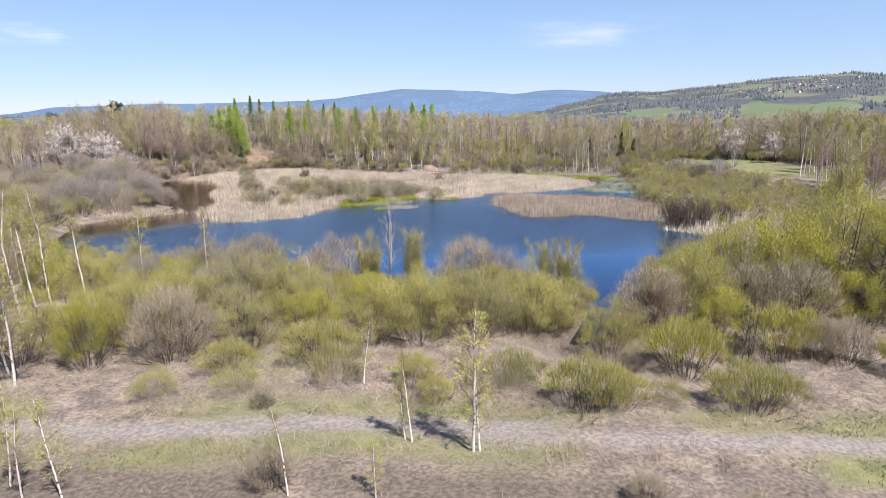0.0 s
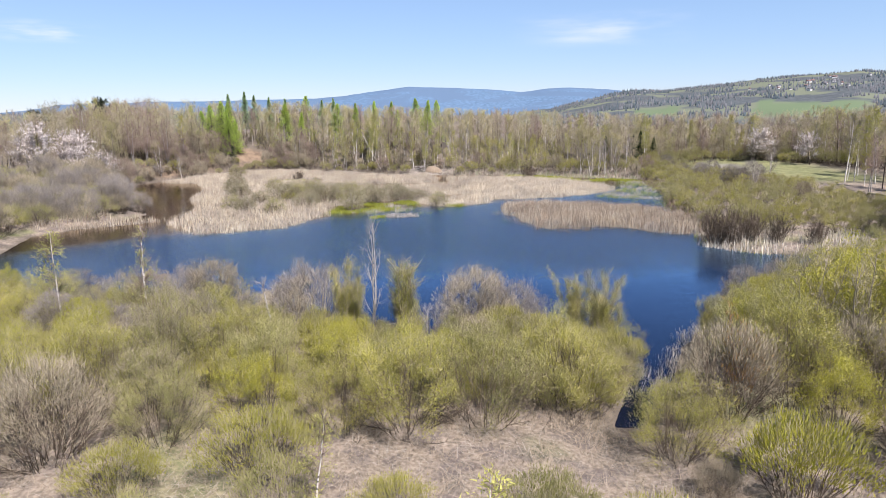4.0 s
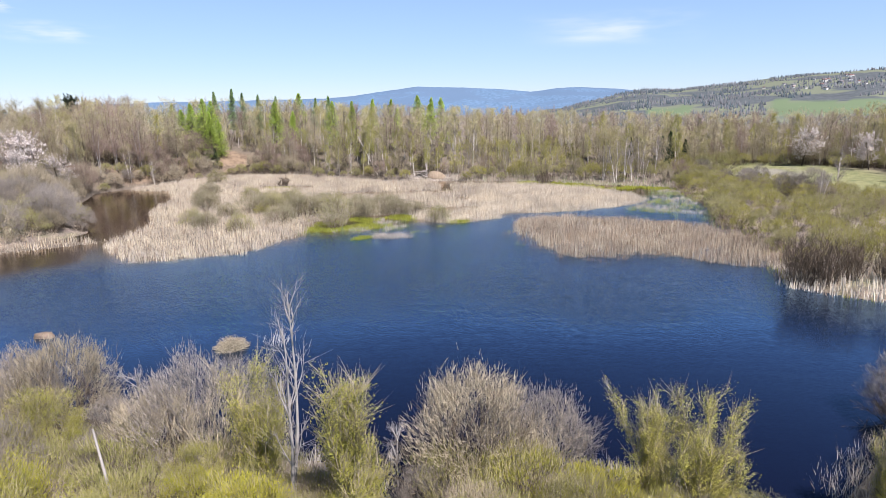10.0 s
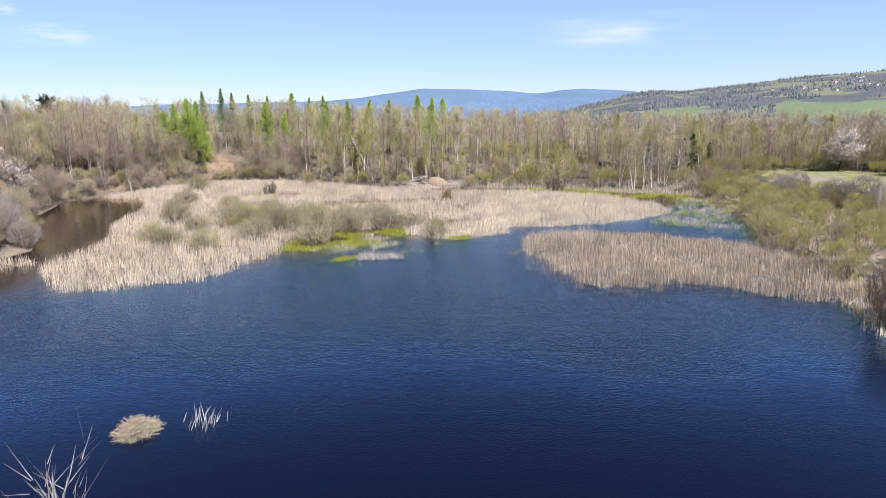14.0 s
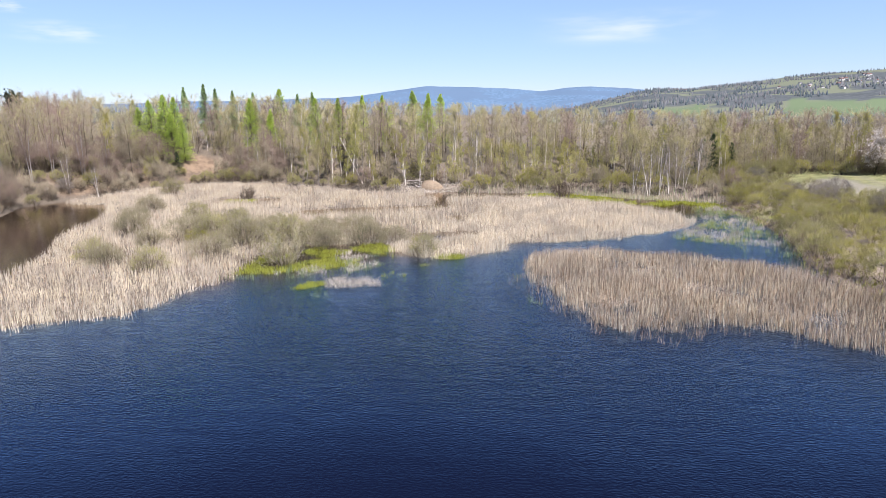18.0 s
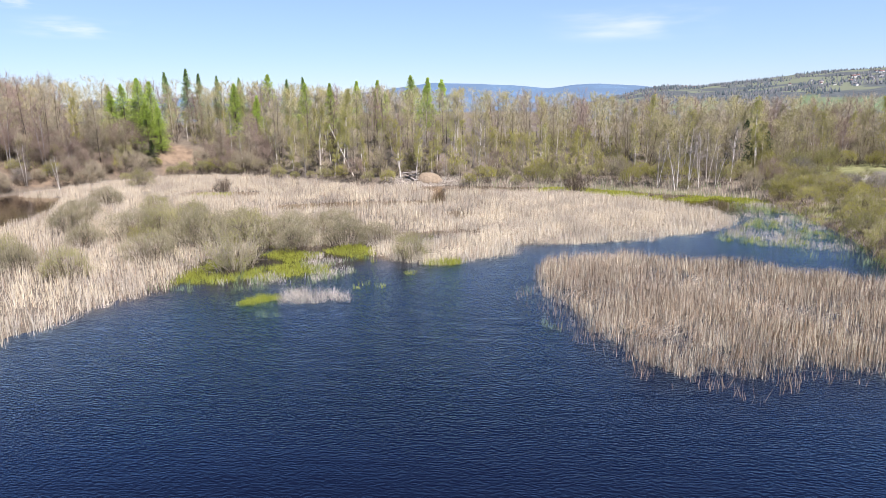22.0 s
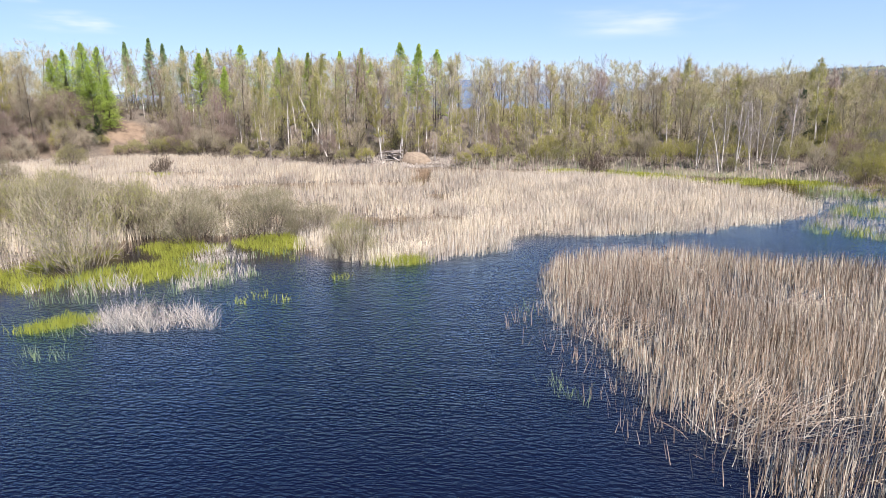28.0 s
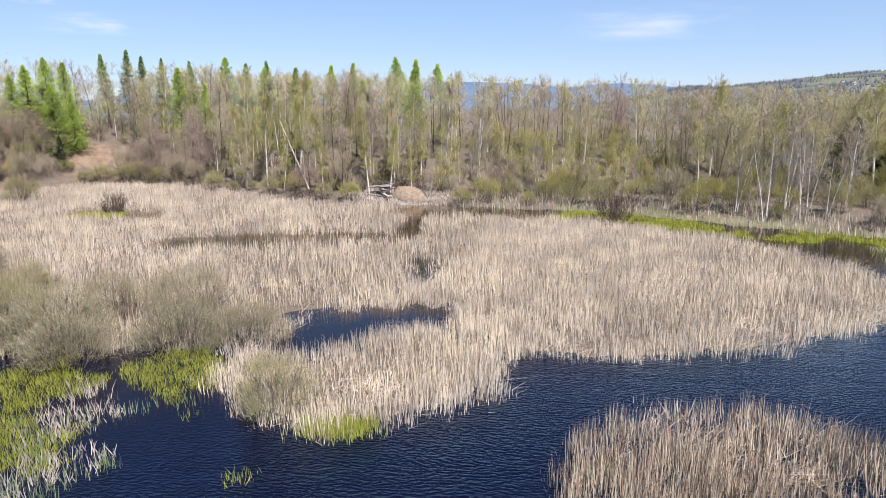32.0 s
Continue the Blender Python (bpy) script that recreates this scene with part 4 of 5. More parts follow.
for k, (x, y, s) in enumerate(((0.8, 13.1, 0.92), (1.05, 13.05, 0.62), (-1.5, 13.7, 0.66), (-1.75, 13.8, 0.45), (-20.4, 17.8, 1.05), (-20.9, 17.5, 1.0), (-21.6, 19, 0.95),
                               (-29.1, 27.7, 1.1), (-28.4, 28.4, 1.2), (-28.1, 29.5, 1.15), (-27.6, 30.2, 1.05), (-30, 31, 1.1), (-31, 29, 1.2), (-25.6, 31, 1.0),
                               (-20.1, 36.9, 1.0), (-23.6, 34.4, 1.0), (-19.6, 36.6, 0.8), (-5.0, 9.9, 0.5), (-2.2, 10.0, 0.34), (-12.3, 9.6, 0.6), (-13.6, 9.5, 0.55), (-14.6, 10.2, 0.55),
                               (-4.3, 18.5, 0.6), (-34, 34, 1.2), (-37, 37, 1.15), (-32.5, 37, 1.2))):
    BIRCHES[k % 3].put(x, y, s)
ALDER = [Kind("alder_tree", "bare dark-barked alder beside the thicket", "tree", "dark alders", tree(7.6, 0.09, BARK_DARK, tw, limbs=48, twigs=7, sprays=900, first=0.14, spread=0.25, rise=(15, 50), twig_r=0.008, stems=n, lean=0.03)) for n, tw in ((1, BARK_DARK), (3, TWIG))]
for k, (x, y, s) in enumerate(((22.4, 27.4, 1.0), (21.2, 28.6, 0.95), (24.6, 26.5, 1.05), (26.5, 29, 1.1), (13.2, 21.2, 0.42), (13.6, 21.4, 0.4))):
    ALDER[k % 2].put(x, y, s)
SOFT = Kind("bare_alder_bush", "tall grey-brown alder bush with bare twigs", "tree", "bare alders in the thicket", tree(6.4, 0.05, TWIG, TWIG, None, limbs=40, twigs=7, first=0.12, spread=0.26, rise=(40, 70), stems=4, sprays=1500, twig_r=0.009))
for x, y, s in ((16.5, 29.5, 1.05), (18.5, 31.0, 1.0), (17.2, 33, 0.95), (20.5, 33.5, 1.0), (14.8, 30.5, 0.9)):
    SOFT.put(x, y, s)
OSIER[0].put(38.0, 60.0, 1.5, label="tall willow in bright yellow spring leaf")
GOLD = Kind("golden_willow", "broad willow in bright yellow-green leaf", "tree", "", shrub(6.4, 6.0, TWIG, LEAF_BRIGHT, stems=40, twigs=14, leaves=4200, leaf_size=0.15, stem_r=0.05, sprays=1500))
GOLD.put(39.4, 62.0, 1.0)
GOLD.put(36.0, 55.0, 0.75)

# ---- bushes in the marsh and on its banks ----
DENSE = [Kind("grey_willow_bush", "rounded grey-olive willow bush among dry reeds", "bush", "grey willow bushes in the marsh",
              dome(2.6, w, tw, leaf, leaves=2 * n, long=0.10, broad=0.026, stems=40, sprays=900, clumps=140, low=-0.35, twiggy=0.35, shoot=TWIG, shoot_long=0.3, shoot_broad=0.011))
         for w, tw, leaf, n in ((4.0, TWIG_DARK, LEAF_GREY, 4600), (4.6, TWIG_DARK, LEAF_GREY, 5000), (3.8, TWIG_DARK, LEAF_OLIVE, 4200))]
MARSH_BUSH = [Kind("grey_willow_bush", "rounded grey-olive willow bush among dry reeds", "bush", "grey willow bushes in the marsh",
                   dome(2.5, w, tw, leaf, leaves=2 * n, long=0.15, broad=0.035, stems=26, twigs=6, sprays=300, clumps=80, low=-0.3, twiggy=0.3, shoot=TWIG, shoot_long=0.35, shoot_broad=0.014))
              for w, tw, leaf, n in ((3.9, TWIG_DARK, LEAF_OLIVE, 2200), (4.5, TWIG_DARK, LEAF_SPRING, 2300), (3.7, TWIG_DARK, LEAF_OLIVE, 2000), (3.8, TWIG_DARK, LEAF_SPRING, 2200))]
for k, (x, y, s) in enumerate(((-39.2, 97.3, 0.95), (-31.6, 94.7, 1.0), (-29.2, 95.4, 1.05), (-24.1, 92.5, 1.1), (-26.4, 94.9, 1.15), (-22.0, 94.0, 1.05), (-20.3, 93.4, 1.05), (-17.7, 93.2, 1.05),
                               (-14.9, 97.9, 0.85), (-13.1, 94.0, 0.95), (-10.7, 95.4, 0.75), (-28.3, 82.6, 0.8), (-25.4, 87.3, 0.85), (-35.4, 85.6, 0.8), (-33.0, 84.0, 0.75), (-53.3, 129.8, 1.0),
                               (-16.2, 91.6, 0.8), (-31, 98, 0.9), (-34, 92, 0.7), (-18.0, 97.0, 0.8), (-23.5, 98, 0.8), (-43, 104, 0.8), (-37, 107, 0.8), (-46, 112, 0.9), (-6.9, 89.4, 0.72), (-29.5, 101, 0.85))):
    DENSE[(k * 7 + k // 3) % 3].put(x, y, s * 1.06)
MARSH_BUSH[3].put(-30.2, 93.6, 0.62, label="small willow bush in bright yellow-green leaf")
MARSH_BUSH[3].put(-21.8, 93.0, 0.6, label="small willow bush in bright yellow-green leaf")
BIG = Kind("tall_willow_bush", "tall open willow bush over green sedge", "bush", "", shrub(4.7, 5.4, TWIG, LEAF_OLIVE, stems=50, twigs=12, leaves=4200, leaf_size=0.055, fan=(25, 88), sprays=2200, slim=False))
BIG.put(-18.4, 86.0, 0.98)
STUMPY = Kind("vase_shaped_willow", "bare brown vase-shaped willow in the marsh", "bush", "bare willows in the marsh", shrub(3.2, 2.4, TWIG_DARK, None, stems=40, twigs=9, leaves=0, fan=(52, 86), twig_r=0.016, sprays=1500))
STUMPY.put(-38.4, 124.5, 0.95)
ROUND = Kind("bare_willow_tree", "bare brown willow with upright stems at the marsh edge", "bush", "bare willows in the marsh", shrub(4.6, 3.0, TWIG_DARK, None, stems=44, twigs=8, leaves=0, fan=(52, 88), twig_r=0.014, sprays=1700))
ROUND.put(7.4, 124.8, 1.0)
for x, y, s in ((21.6, 62.4, 1.1), (23.2, 62.0, 1.15), (25.0, 62.3, 1.0), (22.5, 64.5, 1.0), (27.0, 61.5, 0.9), (30.0, 60.5, 0.8)):
    ROUND.put(x, y, s * 0.85, label="bare brown waterside willow with many upright stems")
WEST_BANK = [(-51, 48), (-60, 46), (-75, 60), (-74, 86), (-60, 93), (-52, 86), (-48.5, 79), (-50, 72), (-53, 66), (-49, 57)]
for x, y in scatter(WEST_BANK, 2.7, ok=lambda a, b: dry(a, b, 0.8)):
    (MARSH_BUSH[rng.integers(0, 3)] if rng.random() < 0.7 else BARE[rng.integers(0, 3)]).put(x, y, rng.uniform(1.0, 1.3) if x > -58 else rng.uniform(1.15, 1.5))
EAST_SHRUBS = [(24, 64), (36, 62), (46, 74), (42, 100), (34, 104), (32, 122), (28.5, 122), (27.5, 105), (26.5, 95), (24.8, 88), (24.3, 80), (24.8, 74)]
for x, y in scatter(EAST_SHRUBS, 2.3):
    k = rng.random()
    (MARSH_BUSH[rng.integers(0, 4)] if k < 0.82 else BARE[2] if k < 0.88 else WILLOWS[rng.choice([0, 3])]).put(x, y, rng.uniform(0.6, 0.95) * (0.75 if k >= 0.75 else 1))

# ---- the woods round the marsh ----
BIRCH_TREE = [Kind("birch_tree", "tall birch with white trunk in first thin leaf", "tree", "birches of the wood",
                   tree(12.5, 0.12, BIRCH, tw, leaf, limbs=44, twigs=4, leaves=int(1.7 * n), leaf_size=0.10, first=fi, spread=0.17, lean=0.05, rise=(40, 72), twig_r=0.012, sprays=1500, fine=1.2))
              for tw, leaf, n, fi in ((TWIG_TAN, LEAF_BIRCH, 2200, 0.35), (TWIG, LEAF_BIRCH, 1300, 0.42), (TWIG_TAN, LEAF_SPRING, 2000, 0.3), (TWIG_GREY, LEAF_OLIVE, 600, 0.4))]
GREY_TREE = [Kind("bare_alder", "bare grey-brown tree with a rounded twiggy crown", "tree", "bare trees of the wood",
                  tree(11.5, 0.10, bark, tw, leaf, limbs=60, twigs=5, leaves=n, leaf_size=0.11, first=fi, spread=0.21, rise=(35, 68), stems=st, twig_r=0.012, sprays=2600, crown_shape="round", fine=1.6, lean=0.04))
             for bark, tw, leaf, n, st, fi in ((BARK_DARK, TWIG, None, 0, 1, 0.3), (TWIG_GREY, TWIG_TAN, LEAF_OLIVE, 1200, 2, 0.25), (BARK_GREY, TWIG_RED, None, 0, 2, 0.3), (TWIG_DARK, TWIG, LEAF_OLIVE, 700, 3, 0.2))]
YOUNG = [Kind("young_birch", "thin young birch in pale green leaf on a slope", "tree", "young birches on the slope",
              tree(6.4, 0.05, bark, tw, leaf, limbs=26, twigs=5, leaves=n, leaf_size=0.09, first=0.2, spread=0.2, rise=(45, 75), twig_r=0.010, sprays=900, fine=1.4, stems=st))
         for bark, tw, leaf, n, st in ((BIRCH, TWIG_TAN, LEAF_BIRCH, 1000, 1), (TWIG_GREY, TWIG_TAN, LEAF_SPRING, 1100, 2), (BIRCH, TWIG, LEAF_OLIVE, 600, 2), (BARK_GREY, TWIG, None, 0, 3))]
FAR_TREE = [Kind("wood_tree", "bare tree of the wood", "tree", "", tree(12.0, 0.09, bark, tw, leaf, limbs=26, twigs=4, leaves=n, leaf_size=0.16, first=0.16, spread=0.22, rise=(35, 70), twig_r=0.02, sprays=1000, crown_shape="round", fine=1.5))
            for bark, tw, leaf, n in ((BIRCH, TWIG_TAN, LEAF_BIRCH, 460), (BIRCH, TWIG_TAN, LEAF_OLIVE, 320), (BARK_DARK, TWIG_RED, None, 0), (TWIG_DARK, TWIG_TAN, LEAF_OLIVE, 220), (BARK_DARK, TWIG, LEAF_OLIVE, 80))]
LARCHES = [Kind("larch_tree", "slender larch in fresh green needles", "tree", "larches of the wood", conifer(14.0, 0.12, TWIG_DARK, n, width=w, rows=44, per=10, count=12000, first=fi, size=0.15, rise=2, droop=-0.02))
           for n, w, fi in ((LARCH, 0.34, 0.08), (LARCH, 0.25, 0.22), (LARCH_DULL, 0.21, 0.28))]
SPRUCES = [Kind("spruce_tree", "dark green spruce among bare birches", "tree", "", conifer(9.0, 0.13, BARK_DARK, SPRUCE, width=0.36, count=5500, size=0.18, first=0.03, droop=-0.12, rise=-5))]
UNDER = [Kind("edge_shrub", "low bare shrub at the edge of the wood", "bush", "shrubs at the wood's edge",
              dome(h, w, tw, leaf, leaves=n, long=lo, broad=br, stems=26, twigs=6, sprays=400, clumps=90, tall=0.8, low=-0.2, twiggy=0.25, shoot=TWIG, shoot_long=0.4, shoot_broad=0.016))
         for h, w, tw, leaf, n, lo, br in ((2.6, 3.4, TWIG_DARK, LEAF_OLIVE, 3600, 0.16, 0.035), (3.6, 3.6, TWIG_DARK, TWIG, 3600, 0.4, 0.018), (2.6, 3.2, TWIG_DARK, LEAF_SPRING, 3600, 0.16, 0.035), (4.6, 4.0, TWIG_DARK, TWIG_RED, 4600, 0.45, 0.018))]
THIN = [Kind("undergrowth", "undergrowth", "bush", "", shrub(4.2, 2.8, tw, leaf, stems=11, twigs=6, leaves=n, leaf_size=0.13, twig_r=0.016, fan=(40, 89), steps=2, sprays=260)) for tw, leaf, n in ((TWIG_DARK, LEAF_OLIVE, 260), (TWIG, LEAF_OLIVE, 120), (TWIG_DARK, None, 0), (TWIG_TAN, LEAF_SPRING, 320))]
EDGE = np.array([(-82, 112), (-70, 124), (-66, 136), (-60, 147), (-46, 147), (-34, 139.5), (-18, 133.5), (-4, 134.5), (2, 135), (10, 134), (16, 133), (22, 130.5), (30, 130),
                 (36, 133), (44, 139), (55, 138.5), (62, 131), (76, 127), (96, 124)], float)


def edge_y(x):
    return np.interp(x, EDGE[:, 0], EDGE[:, 1])


def wood_top(x):
    """The height of the treetops over the pond, along the wood."""
    return float(np.interp(x, [-80, -55, -40, -25, -12, 0, 20, 36, 60], [16.2, 15.6, 14.8, 14.0, 13.2, 13.0, 12.0, 11.2, 11.5]))


LARCH_AT = ((-76, 158, 14.6), (-65.8, 147, 14.3), (-63.4, 147.6, 15.2), (-61.2, 145.6, 11.8), (-62.8, 150, 14.8), (-70, 168, 17.4), (-66, 168, 18.0), (-63.4, 168, 17.0), (-58.5, 166, 16.4),
            (-54.5, 168, 16.0), (-52.6, 160.5, 14.5), (-48.4, 160, 12.4), (-49.7, 170, 16.6), (-44.5, 166, 15.4), (-38.7, 160.5, 14.3), (-34.6, 162, 14.3), (-41.5, 168, 15.8), (-24.9, 157.8, 14.5),
            (-23.2, 157, 12.4), (-30.5, 166, 14.8), (-18.6, 158.3, 15.2), (-15.6, 154.7, 14.6), (-14.1, 166, 14.7), (-67.6, 146.4, 13.0), (-60.2, 147.6, 10.6))
for k, (x, y, h) in enumerate(LARCH_AT):
    LARCHES[2 if 5 <= k <= 9 or k in (13, 16) else 0 if k < 5 or k > 22 else k % 2].put(x, y, (h + 1.1 - ground_z(x, y)) / 13.9)
for x, y, s in ((-60.2, 144.6, 0.45), (-67.5, 149, 0.6)):
    SPRUCES[0].put(x, y, s)
for x, y, s in ((29.5, 137, 0.7), (31.5, 139, 0.75), (34, 138, 0.6), (24.5, 140, 0.6)):
    SPRUCES[0].put(x, y, s)
front, back = [], []
cand = rng.uniform((-84, 112), (96, 178), (5200, 2))
taken = [(x, y) for x, y, _ in LARCH_AT]
for x, y in cand:
    e = y - edge_y(x)
    if not 0 < e < 34 or (36 < x < 62 and e < 1.5):
        continue
    gap = 1.8 if e < 14 else 1.75
    if any(abs(x - a) < gap and abs(y - b) < gap for a, b in taken):
        continue
    taken.append((x, y))
    (front if e < 13 else back).append((x, y, e))
for x, y, e in front:
    if -63 < x < -52 and e < 6:
        continue                          # the open clay slope
    h = wood_top(x) - ground_z(x, y)
    if -10 < x < 15 and e < 11:           # young growth on the slope before the brown wood
        YOUNG[rng.choice(4, p=[0.35, 0.3, 0.2, 0.15])].put(x, y, rng.uniform(0.6, 1.0) * (0.85 + 0.025 * e))
        continue
    s = h / 12.3 * rng.uniform(0.72, 1.0) * (0.85 if e < 4 else 1.0)
    if any(b > y and abs(x - (1 + (a - 1) * (y - 40) / (b - 40))) < 1.3 for a, b, _ in LARCH_AT):
        s *= 0.68
    birchy = 0.72 if -47 < x < -8 else 0.12 if x < -47 else 0.3
    if x > 14:
        (BIRCH_TREE[rng.integers(0, 4)] if rng.random() < birchy else GREY_TREE[rng.choice(4, p=[0.15, 0.4, 0.1, 0.35])]).put(x, y, s)
    else:
        (BIRCH_TREE if rng.random() < birchy else GREY_TREE)[rng.integers(0, 4)].put(x, y, s)
rows = []
for x, y, e in back:
    birchy = 0.45 if -47 < x < -8 else 0.12
    rows.append((x, y, rng.integers(0, 2) if rng.random() < birchy else rng.integers(2, 5), (wood_top(x) - ground_z(x, y)) / 12.0 * rng.uniform(0.86, 1.06)))
joined("background_woods", FAR_TREE, rows, "bare birch and alder wood behind the marsh", "wood")
rows = []
for x, y in rng.uniform((-80, 112), (92, 166), (2600, 2)):
    e = y - edge_y(x)
    if 1.0 < e < 24 and not (36 < x < 62 and e < 2) and not (-63 < x < -52 and e < 6):
        rows.append((x, y, rng.choice([0, 1, 2, 2]) if x < -12 else rng.choice([0, 1, 3, 3]), rng.uniform(0.55, 1.1)))
joined("wood_undergrowth", THIN, rows[:640], "tangled bare undergrowth among the trees", "undergrowth")
# west wood, above the clay bank
WEST_WOOD = [(-72, 90), (-70, 100), (-74, 116), (-84, 130), (-84, 160), (-106, 170), (-108, 60), (-88, 52), (-77, 70)]
rows = []
for x, y in scatter(WEST_WOOD, 3.0):
    near = x > -90
    k = GREY_TREE[rng.integers(0, 4)] if rng.random() < 0.8 else BIRCH_TREE[rng.integers(0, 4)]
    if 90 < y < 108 and x > -84 and rng.random() < 0.6:
        continue
    if near and y > 62:
        k.put(x, y, rng.uniform(0.55, 0.8) if y < 120 else rng.uniform(0.8, 1.0))
    else:
        rows.append((x, y, rng.integers(0, 5), rng.uniform(0.6, 0.85)))
joined("western_woods", FAR_TREE, rows, "bare wood on the western bank", "wood")
EAST_WOOD = [(46, 74), (40, 66), (60, 56), (82, 60), (84, 150), (66, 142), (63, 112), (52, 100)]
rows = []
for x, y in scatter(EAST_WOOD, 2.7):
    if x < 62:
        (BIRCH_TREE if rng.random() < 0.6 else GREY_TREE)[rng.integers(0, 4)].put(x, y, rng.uniform(0.6, 0.85))
    else:
        rows.append((x, y, rng.integers(0, 5), rng.uniform(0.65, 0.9)))
joined("eastern_woods", FAR_TREE, rows, "birch wood beyond the eastern meadow", "wood")
BAND = [(-66, 134), (-60, 145), (-46, 145.5), (-34, 138), (-18, 132), (-4, 132.5), (9, 132), (20, 126), (27, 121.5), (34, 122), (33, 131), (22, 133), (10, 137), (-4, 138), (-18, 137), (-34, 143), (-46, 150), (-60, 151), (-68, 138)]
for x, y in scatter(BAND, 2.3, ok=lambda a, b: dry(a, b, 0.1) & ~((a > -63) & (a < -53)) & (np.hypot(a + 13.4, b - 134.8) > 3.0) & ~((a > -17.5) & (a < -8.5) & (b < 135.5))):
    UNDER[rng.choice(4, p=[0.5, 0.18, 0.2, 0.12] if x < -8 else [0.38, 0.05, 0.5, 0.07])].put(x, y, rng.uniform(0.45, 0.85) * (1.0 if x < -8 else 1.2))
for x, y in scatter([(-56, 94), (-62, 100), (-68, 112), (-72, 122), (-66, 140), (-60, 146), (-66, 150), (-80, 130), (-76, 104), (-68, 92)], 2.6, ok=lambda a, b: dry(a, b, 0.6)):
    (UNDER[rng.choice([0, 1, 3])] if rng.random() < 0.6 else BARE[2]).put(x, y, rng.uniform(0.7, 1.2))
for x, y in scatter([(-78, 134), (-66, 130), (-60, 143), (-44, 144.5), (-40, 148), (-52, 154), (-72, 152)], 1.8, ok=lambda a, b: dry(a, b, 0.3) & ~((np.abs(a + 58) < 5) & (b > 145))):
    UNDER[rng.choice(4, p=[0.25, 0.35, 0.1, 0.3])].put(x, y, rng.uniform(0.6, 1.1))
for x, y in scatter([(32, 130.5), (36, 132.5), (44, 138.5), (55, 138), (62, 130.5), (66, 118), (70, 118), (68, 132), (56, 143), (44, 144), (33, 138)], 2.0):
    (UNDER[rng.choice(4, p=[0.4, 0.15, 0.25, 0.2])] if rng.random() < 0.85 else BARE[2]).put(x, y, rng.uniform(0.7, 1.3))
for x, y in scatter([(35, 98), (40, 96), (40, 108), (37, 118), (36, 132), (32, 128), (33, 108)], 2.4):
    (MARSH_BUSH[rng.integers(0, 4)] if rng.random() < 0.7 else BARE[1]).put(x, y, rng.uniform(0.6, 1.0))
for x, y in scatter([(-50, 78), (-56, 90), (-64, 100), (-72, 114), (-74, 122), (-68, 142), (-60, 138), (-64, 120), (-54, 100), (-46, 82)], 2.5, ok=lambda a, b: (edge_distance(MARSH, a, b) < -0.1) & (edge_distance(MARSH, a, b) > -4.0)):
    (UNDER[rng.choice([0, 1])] if rng.random() < 0.45 else BARE[rng.choice([1, 2])]).put(x, y, rng.uniform(0.45, 0.85))
CHERRY = [Kind("wild_cherry", "wild cherry tree in white blossom", "tree", "cherries in blossom",
               tree(8.0, 0.13, BARK_DARK, TWIG, BLOSSOM, limbs=34, twigs=8, leaves=3600, leaf_size=0.19, first=0.2, spread=0.45, rise=(25, 60), leaf_name="blossom", slim=False, sprays=600))]
for x, y, s in ((-71.5, 97, 1.0), (-67.5, 101, 1.0), (-65.5, 104.5, 0.85), (-75, 99, 0.85), (-71, 103, 0.9), (54, 136.2, 0.9), (60.5, 127, 0.8), (-80, 106, 1.0), (-66, 98, 0.7)):
    CHERRY[0].put(x, y, s)
PINES = Kind("old_pine", "dark old pine above the bare wood", "tree", "", tree(12.0, 0.2, BARK_DARK, BARK_DARK, PINE, limbs=50, twigs=10, leaves=9000, leaf_size=0.24, first=0.48, spread=0.2, rise=(5, 40), slim=False, crown_shape="round", lean=0.01))
PINES.put(-91.3, 146.2, (17.0 - ground_z(-91.3, 146.2)) / 12.0)
PINES.put(-110, 148, 0.8)
WHITE = Kind("pale_birch", "pale dead birch trunks with white bark", "tree", "white birches at the marsh edge", tree(9.5, 0.075, BIRCH, TWIG_GREY, limbs=34, twigs=6, first=0.15, spread=0.24, stems=2, rise=(40, 68), twig_r=0.012, sprays=900))
for x, y, s in ((20.9, 126.2, 0.9), (19.4, 125.8, 0.85), (22.2, 126.0, 0.75), (17.6, 127.4, 0.7), (24.0, 125.5, 0.6), (26.3, 128, 0.85), (-5.7, 141, 1.0), (-14.6, 140, 0.95), (40.7, 97.4, 0.78), (36.6, 92, 0.5), (38.2, 95, 0.45), (24, 129, 0.8), (-68, 126, 0.7), (-64.5, 128, 0.6)):
    WHITE.put(x, y, s)


